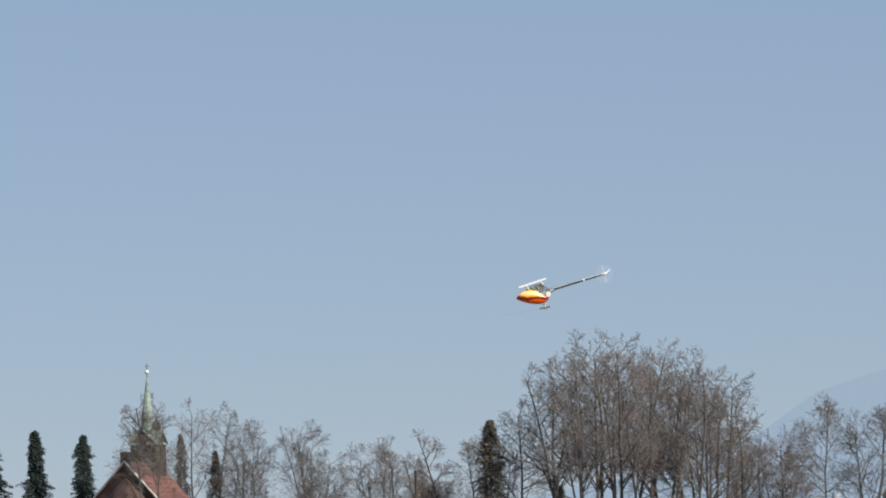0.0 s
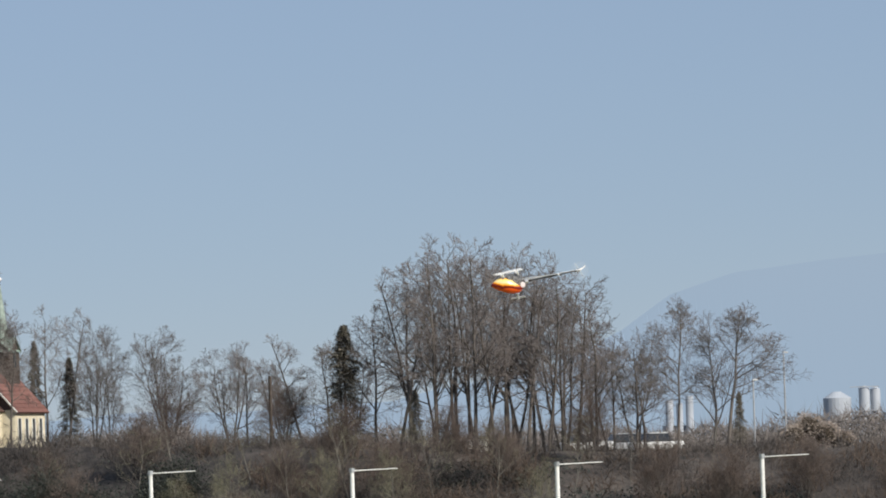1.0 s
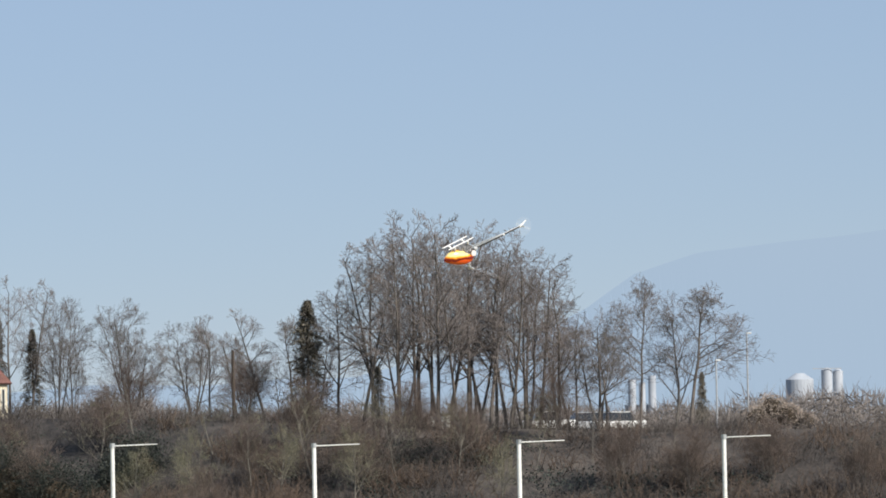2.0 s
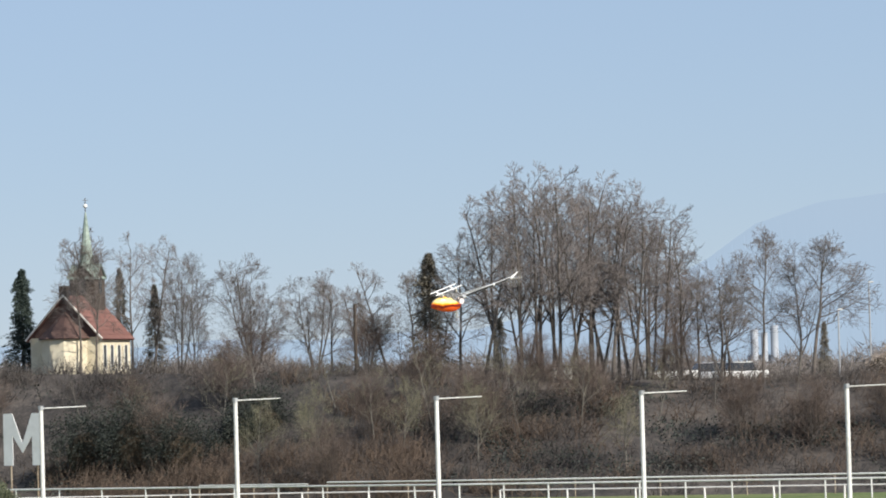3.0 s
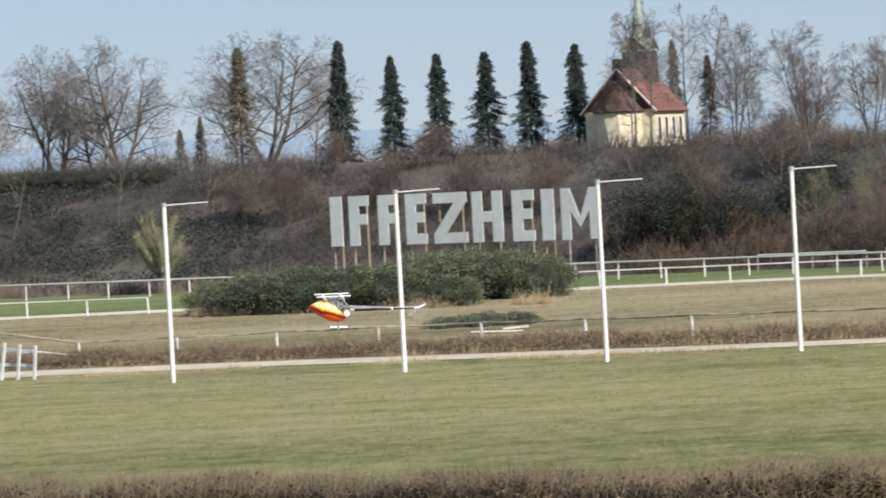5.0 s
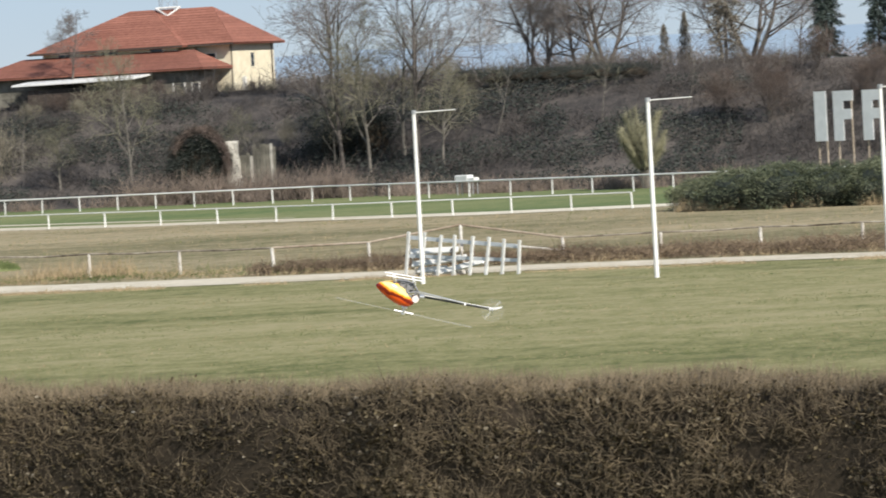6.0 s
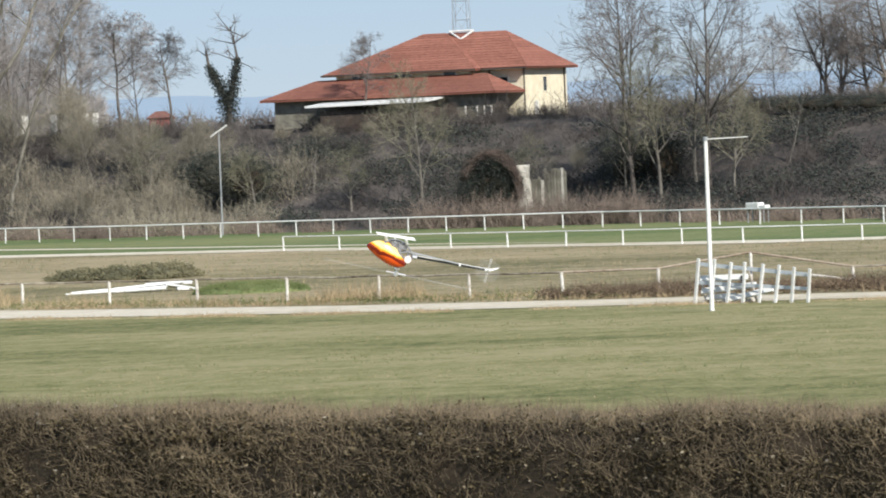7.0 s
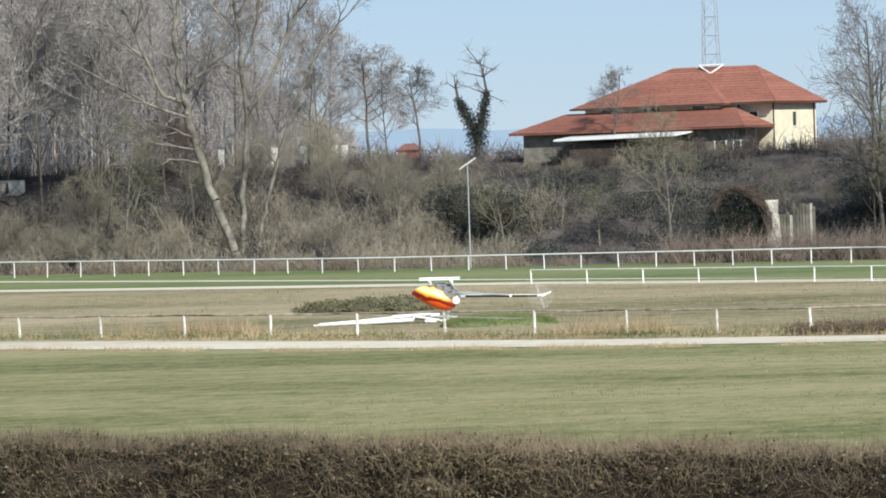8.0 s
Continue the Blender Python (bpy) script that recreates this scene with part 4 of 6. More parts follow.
leaf_bush("ivy_clump", [(6, 346, 4.4, 2.2, 1.4, 2.6), (4.5, 345, 3.0, 1.6, 1.3, 2.4)], 18000, 0.13, "dark leaf-covered clump on the embankment", IVY)
# dark leaves put here in place of a tunnel mouth's unlit interior
leaf_bush("ivy_clump", [(-80.2, 396.4, 2.3, 2.1, 1.5, 3.3), (-81.2, 396.8, 2.0, 1.5, 1.4, 2.6), (-79.3, 396.4, 2.2, 1.2, 1.4, 2.9)], 28000, 0.13, "dark leaf-covered clump on the embankment", IVY)
leaf_bush("ivy_clump", [(-104.8, 414, 4.2, 2.6, 1.5, 2.0), (-108.5, 417, 4.6, 2.2, 1.5, 1.8)], 18000, 0.13, "dark leaf-covered clump on the embankment", IVY)
leaf_bush("ivy_clump", [(-70.0, 403, 3.5, 2.6, 1.5, 2.8), (-67, 401, 4.4, 2.0, 1.5, 2.6)], 18000, 0.13, "dark leaf-covered clump on the embankment", IVY)
leaf_bush("ivy_clump", [(-6.0, 348, 3.0, 2.2, 1.4, 2.6), (-3.0, 345.5, 3.4, 2.0, 1.3, 2.8), (0.5, 343, 2.8, 2.2, 1.3, 2.4)], 24000, 0.13, "dark leaf-covered clump on the embankment", IVY)
leaf_bush("blossom_bush", [(47.2, 338, 7.6, 0.9, 0.9, 0.8), (48.2, 338.4, 8.2, 0.9, 0.9, 0.9), (49.2, 338, 7.7, 0.9, 0.9, 0.8), (50.3, 338.3, 7.3, 0.9, 0.9, 0.6)], 6000, 0.1, "pale pinkish-brown budding bush on the plateau", BLOSSOM)


def budding_bush():
    """A round willow bush: stems from one root and a haze of fine budding twigs."""
    rng = np.random.default_rng(52)
    e = thing("budding_bush", pose(-41.0, 362.3, 0), "round yellow-olive budding bush at the foot of the embankment", "bush")
    n = 46
    a, f = rng.random(n) * 6.283, rng.random(n)
    up = rng.uniform(-0.55, 1.0, n)
    tip = np.stack([np.cos(a) * np.sqrt(1 - up * up) * 1.75, np.sin(a) * np.sqrt(1 - up * up) * 1.75, 4.2 + 1.9 * up], 1) * (0.8 + 0.28 * f[:, None])
    low = tip * np.array([0.2, 0.2, 0.42])
    root = np.stack([np.cos(a) * 0.2, np.sin(a) * 0.2, 0 * a - 0.1], 1)
    rows = np.concatenate([np.concatenate([root, low, np.full((n, 1), 0.04), np.full((n, 1), 0.03)], 1), np.concatenate([low, tip, np.full((n, 1), 0.03), np.full((n, 1), 0.012)], 1)])
    sub("stem_cluster", mesh_np("stem_cluster", *sticks(rows, 4), BARK_PALE), e)
    m = 14000
    pick, k = rng.integers(0, n, m), 0.15 + 0.85 * rng.random((m, 1))
    p = low[pick] + (tip[pick] - low[pick]) * k
    d = rng.normal(0, 0.5, p.shape) + np.array([0, 0, 0.2])
    sub("twig_mass", mesh_np("twig_mass", *spikes(p, p + d * rng.uniform(0.3, 0.75, (m, 1)), rng.uniform(0.008, 0.016, m)), BUDDING), e, "fine yellow-olive twigs")


budding_bush()


def cane_arch():
    """Reddish canes over the tunnel mouth beside the culvert, whose dark interior is an ivy clump."""
    rng = np.random.default_rng(63)
    n = 1500
    a = rng.uniform(-0.1, 2.7, n)
    r = 2.3 + rng.normal(0, 0.16, n)
    p = np.stack([-80.1 + np.cos(a) * r, 395.6 + rng.normal(0, 0.5, n), 2.8 + np.sin(a) * r * 1.32], 1)
    d = np.stack([-np.sin(a), rng.normal(0, 0.3, n), np.cos(a)], 1) * np.sign(rng.normal(0, 1, n))[:, None] + rng.normal(0, 0.25, (n, 3))
    ob = new("cane_arch", mesh_np("cane_arch", *spikes(p, p + d * rng.uniform(0.4, 1.1, (n, 1)), rng.uniform(0.012, 0.022, n)), TWIG_RED))
    tagged(ob, "reddish canes arching over the dark tunnel mouth beside the culvert", "thicket", kind="stuff")


cane_arch()
leaf_bush("crest_hedge", [(-60 + 2.5 * i, 408.3 - 2.3 * i, float(land(-60 + 2.5 * i, 408.3 - 2.3 * i)) + 0.6, 1.9, 0.9, 0.68) for i in range(7)], 30000, 0.08, "low dark clipped hedge along the crest of the embankment", IVY, "hedge")


def thicket(name, n, x_range, off_range, length, radius, mat, label, upright=0.6, clump=0.5, seed=1, power=1.0):
    """Bare canes growing out of the bank in clumps."""
    rng = np.random.default_rng(seed)
    k = max(int(n / 60), 1)
    cx = rng.uniform(*x_range, k)
    co = off_range[0] + (off_range[1] - off_range[0]) * rng.random(k) ** power
    tall = rng.uniform(0.6, 1.4, k)
    pick = rng.integers(0, k, n)
    x = cx[pick] + rng.normal(0, 1.1 * clump, n)
    off = co[pick] + rng.normal(0, 1.0 * clump, n)
    y = far_line(x) + off
    z = land(x, y) - 0.1
    p0 = np.stack([x, y, z], 1)
    d = rng.normal(0, 1, (n, 3)) * np.array([1, 1, 0.5]) + np.array([0, -0.25, upright * 2])
    d /= np.linalg.norm(d, axis=1, keepdims=True)
    ln = rng.uniform(0.4, 1.0, n) * length * tall[pick]
    mid = p0 + d * ln[:, None] * 0.5
    d2 = d + rng.normal(0, 0.45, (n, 3)) + np.array([0, 0, -0.15])
    d2 /= np.linalg.norm(d2, axis=1, keepdims=True)
    p2 = mid + d2 * ln[:, None] * 0.5
    r = rng.uniform(0.5, 1.2, n) * radius
    lower = np.concatenate([p0, mid, r[:, None], r[:, None] * 0.7], 1)
    one = sticks(lower, 3)
    two = spikes(mid, p2, r * 0.7)
    # side twigs
    q = mid + (p2 - mid) * rng.random((n, 1)) * 0.6
    e3 = q + (d2 + rng.normal(0, 0.8, (n, 3))) * ln[:, None] * 0.22
    three = spikes(q, e3, r * 0.5)
    ob = new(name, mesh_np(name, *joined(one, two, three), mat))
    return tagged(ob, label, "thicket", kind="stuff")


thicket("bramble_thicket", 34000, (-200, 70), (15, 44), 2.4, 0.026, BRAMBLE, "tangled dark bare bramble thicket on the embankment", 0.7, 1.0, 1)
thicket("bramble_thicket", 12000, (-200, 70), (36, 50), 1.5, 0.022, CREST_TWIG, "grey-brown scrub along the crest of the embankment", 0.9, 0.8, 2)
thicket("dry_thicket", 6000, (8, 75), (15, 40), 2.2, 0.028, BRAMBLE_RED, "rusty brown dry bracken and canes on the embankment", 0.8, 0.9, 3)
thicket("dry_thicket", 5000, (-10, 16), (14, 24), 2.2, 0.028, BRAMBLE_RED, "rusty brown dry bracken and canes on the embankment", 0.8, 0.8, 4)
thicket("dry_thicket", 9000, (-170, -35), (9, 17), 1.5, 0.028, REED, "pale dry reeds along the foot of the embankment", 1.2, 0.7, 5)
thicket("dry_thicket", 12000, (-170, -101), (12, 30), 3.0, 0.026, PALE_SCRUB, "olive-brown leafless shrubs at the foot of the wood", 0.9, 0.9, 6)

thicket("dry_thicket", 2600, (-86, -66), (10, 14.5), 3.0, 0.028, REED, "pale dry reeds before the culvert", 1.2, 0.7, 15)
set_things(SCRUB, [(-118, 428, 6, 0, 1.2), (-111, 424, 5.5, 60, 1.2), (-137, 436, 7, 130, 1.2), (-150, 440, 7, 200, 1.2), (-75, 407, 2.8, 300, 1.1), (-124, 432, 6.5, 330, 1.2), (-147, 430, 5, 15, 1.5),
                   (-141, 427, 4.6, 95, 1.5), (-137, 425, 4.2, 170, 1.5), (-121, 419, 4.2, 240, 1.5), (-116, 415, 3.8, 310, 1.5), (-112, 414, 4.4, 45, 1.4), (-107, 416, 5, 120, 1.3), (-151, 433, 5, 200, 1.5), (-156, 436, 5.5, 275, 1.4),
                   (-80.2, 402.5, 4.6, 50, 0.9), (-73, 391.5, 2.0, 190, 1.2), (-133, 440, 7, 70, 1.2), (-128, 441, 6.5, 140, 1.2), (-101, 426, 1.8, 60, 1.5), (-96.5, 425, 1.6, 130, 1.6),
                   (-92, 424.5, 1.9, 200, 1.4), (-87.5, 424, 1.6, 270, 1.5), (-83, 423.5, 1.2, 340, 1.4), (-79, 422, 1.0, 45, 1.5), (-105, 428, 1.8, 100, 1.4)])
set_things(SCRUB_B, [(-33, 376, 6, 80, 1.1), (13, 338, 5, 160, 1.1), (-3, 352, 5, 220, 1.1), (36, 322, 4.5, 280, 1.2), (-19, 366, 5, 210, 1.2), (-25, 372, 5, 280, 1.2), (-13, 361, 5, 350, 1.2),
                     (10, 331, 5, 0, 1.1), (20, 332, 5.5, 60, 1.2), (27, 333, 5, 120, 1.2), (-1, 345, 5.5, 180, 1.2), (40, 318, 5, 240, 1.2), 
                     (14, 362, 5, 10, 1.2), (6, 372, 5, 70, 1.2), (-144, 450, 8, 150, 1.2), (50, 312, 4.5, 210, 1.2), (33, 335, 5, 290, 1.2), (-37, 380, 4, 160, 1.4), (-30, 384, 3.6, 230, 1.5), (-22, 379, 3.6, 300, 1.5), (4, 352, 5, 50, 1.2), (24, 338, 5, 130, 1.2), (45, 318, 4.5, 200, 1.2), (17, 341, 5.5, 270, 1.2),
                     (-98.5, 427, 1.7, 35, 1.5), (-94, 426, 1.5, 105, 1.5), (-89.5, 426, 1.8, 175, 1.4), (-85, 425, 1.6, 245, 1.5), (-81, 424, 1.0, 315, 1.4)])


def ivy_patches():
    rng = np.random.default_rng(44)
    n = 150000
    x = np.concatenate([rng.uniform(20, 70, n // 4), rng.uniform(-105, -35, n // 2), rng.uniform(-160, 20, n // 4)])
    off = rng.uniform(15, 36, n)
    # lower threshold from -105 to -35: extra dark leaves imitate shade on the bank
    keep = np.array([noise.noise((a * 0.12, b * 0.2, 5)) + 0.3 * noise.noise((a * 0.7, b * 0.9, 2)) > (-0.02 if -105 < a < -35 else 0.1) for a, b in zip(x, off)])
    x, off = x[keep], off[keep]
    y = far_line(x) + off
    c = np.stack([x, y, land(x, y) + rng.uniform(0, 0.9, len(x))], 1)
    d = rng.normal(0, 1, c.shape)
    ob = new("ivy_cover", mesh_np("ivy_cover", *leaves(c, d, rng.normal(0, 1, c.shape) + np.array([0, -0.5, 1]), rng.uniform(0.1, 0.22, len(x)), 0.4), IVY))
    tagged(ob, "dark green ivy and bramble leaves, also darkening the shaded embankment", "ivy", kind="stuff")


ivy_patches()


# ---- clipped hedge before the lawn ----
def front_hedge():
    """A long brown winter hedge, 2.5 m high, thick with twigs and withered leaves."""
    rng = np.random.default_rng(77)
    x0, x1 = -44.0, 8.0

    def line(x):
        return 77.5 - 0.47 * x

    e = thing("clipped_hedge", pose(0, 0, 0), "long clipped brown winter hedge with withered leaves and twiggy top", "hedge")
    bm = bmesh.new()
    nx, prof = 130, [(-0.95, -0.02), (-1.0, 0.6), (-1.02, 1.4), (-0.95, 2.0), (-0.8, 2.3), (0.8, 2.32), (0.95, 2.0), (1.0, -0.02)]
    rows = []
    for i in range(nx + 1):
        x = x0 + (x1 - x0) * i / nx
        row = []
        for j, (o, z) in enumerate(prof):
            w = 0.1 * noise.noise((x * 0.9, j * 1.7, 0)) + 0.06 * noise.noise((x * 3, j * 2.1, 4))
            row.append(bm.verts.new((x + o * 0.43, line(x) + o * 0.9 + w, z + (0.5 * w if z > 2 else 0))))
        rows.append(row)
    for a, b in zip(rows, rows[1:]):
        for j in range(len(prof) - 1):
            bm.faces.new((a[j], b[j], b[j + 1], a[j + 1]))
    # solid core, coloured near-black for the shade behind the twigs
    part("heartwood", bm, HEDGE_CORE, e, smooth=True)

    def over(n, face):
        x = rng.uniform(x0, x1, n)
        if face:
            z = rng.uniform(0.02, 2.42, n)
            o = -1.0 + 0.06 * rng.normal(0, 1, n) + np.clip(z - 2.0, 0, 1) * 0.35
            out = np.stack([-0.42 + 0 * x, -0.9 + 0 * x, 0.15 + 0 * x], 1)
        else:
            z = 2.36 + 0.05 * rng.normal(0, 1, n)
            o = rng.uniform(-0.95, 0.95, n)
            out = np.stack([0 * x, 0 * x, 1 + 0 * x], 1)
        wave = 0.09 * np.sin(x * 1.3) + 0.06 * np.sin(x * 3.7 + 1) + 0.05 * np.sin(x * 0.45)
        wave = wave + (0.22 * np.array([noise.noise((a * 0.9, b * 1.3, 2)) + 0.5 * noise.noise((a * 2.3, b * 2.6, 8)) for a, b in zip(x, z)]) if face else 0)
        p = np.stack([x + o * 0.43, line(x) + o * 0.9 - wave * face * 0.8, z + wave * 0.6 * (z > 1.9)], 1)
        return p, out

    p, out = over(70000, True)
    d = out * 0.45 + rng.normal(0, 0.6, p.shape) + np.array([0.45, 0, 0.3])
    d /= np.linalg.norm(d, axis=1, keepdims=True)
    v1 = spikes(p - out * 0.08, p + d * rng.uniform(0.15, 0.62, (len(p), 1)), rng.uniform(0.005, 0.012, len(p)))
    q, up = over(50000, False)
    d = up * 0.9 + rng.normal(0, 0.5, q.shape) + np.array([0.25, 0, 0])
    d /= np.linalg.norm(d, axis=1, keepdims=True)
    v2 = spikes(q - up * 0.1, q + d * rng.uniform(0.08, 0.4, (len(q), 1)), rng.uniform(0.005, 0.009, len(q)))
    sub("twig_mass", mesh_np("twig_mass", *joined(v1, v2), HEDGE_TWIG), e, "fine pale twigs")
    p, out = over(52000, True)
    keep = np.array([noise.noise((a[0] * 0.8, a[2] * 1.6, 3)) + 0.5 * noise.noise((a[0] * 2.7, a[2] * 4, 9)) > -0.02 for a in p])
    p, out = p[keep], out[keep]
    q, up = over(26000, False)
    c = np.concatenate([p + out * rng.uniform(-0.06, 0.12, (len(p), 1)), q + up * rng.uniform(-0.1, 0.07, (len(q), 1))])
    o2 = np.concatenate([out, up])
    sub("foliage", mesh_np("foliage", *leaves(c, o2 * 0.4 + rng.normal(0, 0.8, c.shape), rng.normal(0, 0.8, c.shape) + o2, rng.uniform(0.04, 0.095, len(c)), 0.36), HEDGE_LEAF), e, "withered brown leaves")


front_hedge()


def tufts(name, n, xr, near, far, height, mat, label, seed, patch=0.0):
    """Blades of dead grass over a band of ground."""
    rng = np.random.default_rng(seed)
    x = rng.uniform(*xr, n)
    f = rng.random(n)
    y = near(x) + (far(x) - near(x)) * f
    if patch > -1:
        keep = np.array([noise.noise((a * 0.25, b * 0.25, seed)) > patch for a, b in zip(x, y)])
        x, y = x[keep], y[keep]
    p0 = np.stack([x, y, 0 * x - 0.02], 1)
    d = rng.normal(0, 0.45, p0.shape) + np.array([0, 0, 1])
    p1 = p0 + d * rng.uniform(0.4, 1.0, (len(x), 1)) * height
    ob = new(name, mesh_np(name, *spikes(p0, p1, rng.uniform(0.008, 0.022, len(x))), mat))
    tagged(ob, label, "grass", kind="stuff")


def path_far(x):
    return np.interp(x, PATH_X, PATH_N) + np.interp(x, PATH_X, PATH_W)


tufts("dead_grass", 26000, (-95, 35), lambda x: path_far(x) + 0.2, lambda x: path_far(x) + 9, 0.38, DRY_GRASS, "pale dead grass and weeds along the paddock rail", 5, -0.1)


def grass_mound():
    """A low hump overgrown with fresh green grass."""
    rng = np.random.default_rng(18)
    e = thing("grass_mound", pose(-61.2, 242, 0, 0, 0, 12), "low hump of fresh green grass on the infield", "mound")
    bm = bmesh.new()
    bmesh.ops.create_icosphere(bm, subdivisions=4, radius=1)
    for v in bm.verts:
        v.co = Vector((v.co.x * 2.9, v.co.y * 2.2, max(v.co.z, -0.05) * (0.5 + 0.12 * noise.noise(v.co * 2.2))))
    part("hump", bm, TRACK, e, smooth=True)
    n = 5000
    r, a = np.sqrt(rng.random(n)), rng.random(n) * 6.283
    p = np.stack([r * np.cos(a) * 2.9, r * np.sin(a) * 2.2, np.sqrt(1 - r * r) * 0.46], 1)
    q = p + (rng.normal(0, 0.4, p.shape) + np.array([0, 0, 1])) * rng.uniform(0.08, 0.2, (n, 1))
    sub("grass_cover", mesh_np("grass_cover", *spikes(p, q, rng.uniform(0.01, 0.02, n)), GREEN_BLADE), e)


grass_mound()


def bramble_row(n, xr, near, far, height, mat, label, seed):
    """Lumpy low brambles: canes and small leaves heaped in mounds."""
    rng = np.random.default_rng(seed)
    x = rng.uniform(*xr, n)
    y = path_far(x) + rng.uniform(near, far, n)
    hill = np.array([0.55 + 0.6 * noise.noise((a * 0.45, b * 0.5, seed)) + 0.3 * noise.noise((a * 1.4, b, seed)) for a, b in zip(x, y)])
    keep = hill > 0.18
    x, y, hill = x[keep], y[keep], hill[keep]
    c = np.stack([x, y, rng.random(len(x)) ** 0.6 * height * hill], 1)
    d = rng.normal(0, 1, c.shape) + np.array([0, 0, 0.3])
    v1 = leaves(c, d, rng.normal(0, 1, c.shape) + np.array([0, -0.4, 0.8]), rng.uniform(0.05, 0.12, len(x)), 0.3)
    k = len(x) // 3
    v2 = spikes(c[:k], c[:k] + (rng.normal(0, 0.5, (k, 3)) + np.array([0, 0, 0.4])) * 0.5, rng.uniform(0.006, 0.014, k))
    ob = new("bramble_strip", mesh_np("bramble_strip", *joined(v1, v2), mat))
    tagged(ob, label, "brambles", kind="stuff")


bramble_row(46000, (-42, 10), 0.6, 6.5, 0.7, WITHERED, "brown withered brambles along the paddock rail", 6)
bramble_row(30000, (8, 42), 0.6, 5.0, 0.9, LAUREL, "dark green brambles along the paddock rail", 7)
bramble_row(5000, (-95, -38), 0.5, 6.0, 0.3, GREEN_BLADE, "low green weeds along the paddock rail", 8)
tufts("dead_grass", 5000, (-31, -10), lambda x: 280.6 - 0.55 * (x + 16), lambda x: 282.6 - 0.55 * (x + 16), 0.75, DRY_GRASS, "brown dead grass round the foot of the bushes", 21, -0.05)
tufts("tall_weeds", 2600, (-80, -71), lambda x: 237.2 - 0.58 * (x + 79), lambda x: 241.5 - 0.58 * (x + 79), 0.8, DRY_GRASS, "tall bleached weeds along the paddock rail", 23, -0.1)
tufts("tall_weeds", 1200, (-53.5, -49), lambda x: 223 + 0 * x, lambda x: 227 + 0 * x, 0.8, DRY_GRASS, "tall bleached weeds along the paddock rail", 24, -0.3)
tufts("lawn_tufts", 70000, (-48, 26), lambda x: 93 - 0.47 * x, lambda x: np.interp(x, PATH_X, PATH_N) - 0.5, 0.075, GREEN_BLADE, "darker green tufts scattered over the lawn", 12, 0.1)
tufts("lawn_tufts", 40000, (-48, 26), lambda x: 93 - 0.47 * x, lambda x: np.interp(x, PATH_X, PATH_N) - 0.5, 0.07, DRY_GRASS, "straw-coloured tufts scattered over the lawn", 13, 0.12)
tufts("field_tufts", 40000, (-110, 40), lambda x: path_far(x) + 6, lambda x: np.interp(x, [-260, -82, -55, -35, -4, 30, 160], [424, 333, 313, 303.5, 308, 288, 222]) - 2, 0.2, DRY_GRASS, "dry tufts scattered over the infield", 14, 0.1)
tufts("field_tufts", 30000, (-110, 40), lambda x: path_far(x) + 6, lambda x: np.interp(x, [-260, -82, -55, -35, -4, 30, 160], [424, 333, 313, 303.5, 308, 288, 222]) - 2, 0.2, GREEN_BLADE, "green tufts scattered over the infield", 15, 0.15)
tufts("dead_grass", 24000, (-95, 35), lambda x: np.interp(x, PATH_X, PATH_N) - 2.5, lambda x: np.interp(x, PATH_X, PATH_N) + 0.2, 0.16, DRY_GRASS, "tufted grass at the edge of the path", 8, 0.0)


# ---- town sign of standing letters ----
def town_sign():
    a, b = Vector((-28.25, 357.6, 2.78)), Vector((-8.95, 343.0, 2.52))
    along = (b - a)
    yaw = math.degrees(math.atan2(along.y, along.x))
    e = thing("letter_sign", pose(a.x, a.y, 0, 0, 0, yaw), "huge white free-standing letters reading IFFEZHEIM on dark posts", "sign")
    total = math.hypot(along.x, along.y)
    spans = [("I", 0, .046), ("F", .073, .15), ("F", .185, .262), ("E", .29, .368), ("Z", .395, .52), ("H", .54, .652), ("E", .688, .768), ("I", .795, .84), ("M", .866, 1.0)]
    st = 0.92
    for ch, f0, f1 in spans:
        w, h = (f1 - f0) * total, 3.5
        bm = bmesh.new()
        s = min(st, w)
        bar = 0.72

        def stroke(x0, x1, z0, z1):
            box(bm, x0, x1, -0.025, 0.025, z0, z1)

        def slant(pts):
            slab(bm, [(x, -0.025, z) for x, z in pts], (0, 0.05, 0))
        if ch == "I":
            stroke(0, w, 0, h)
        if ch in "FE":
            stroke(0, s, 0, h)
            stroke(s, w, h - bar, h)
            stroke(s, w * 0.9, h * 0.5 - bar / 2 + 0.1, h * 0.5 + bar / 2 + 0.1)
            if ch == "E":
                stroke(s, w, 0, bar)
        if ch == "H":
            stroke(0, s, 0, h)
            stroke(w - s, w, 0, h)
            stroke(s, w - s, h * 0.5 - bar / 2, h * 0.5 + bar / 2)
        if ch == "Z":
            stroke(0, w, h - bar, h)
            stroke(0, w, 0, bar)
            slant([(0.05, bar), (1.15, bar), (w - 0.05, h - bar), (w - 1.15, h - bar)])
        if ch == "M":
            stroke(0, s * 0.85, 0, h)
            stroke(w - s * 0.85, w, 0, h)
            slant([(s * 0.85, h), (w / 2, h * 0.42), (w / 2, 0.85), (s * 0.85, h - 1.5)])
            slant([(w - s * 0.85, h), (w - s * 0.85, h - 1.5), (w / 2, 0.85), (w / 2, h * 0.42)])
        z0 = a.z + (b.z - a.z) * f0
        ob = part("letter", bm, SIGN_WHITE, e)
        ob.matrix_local = pose(f0 * total, 0, z0)
        for px in (w * 0.15, w * 0.85):
            bm = bmesh.new()
            tube(bm, (f0 * total + px, 0.14, -0.2), (f0 * total + px, 0.14, z0 + h * 0.8), 0.06, 0.06, 8)
            part("post", bm, GREY_WOOD, e)


town_sign()


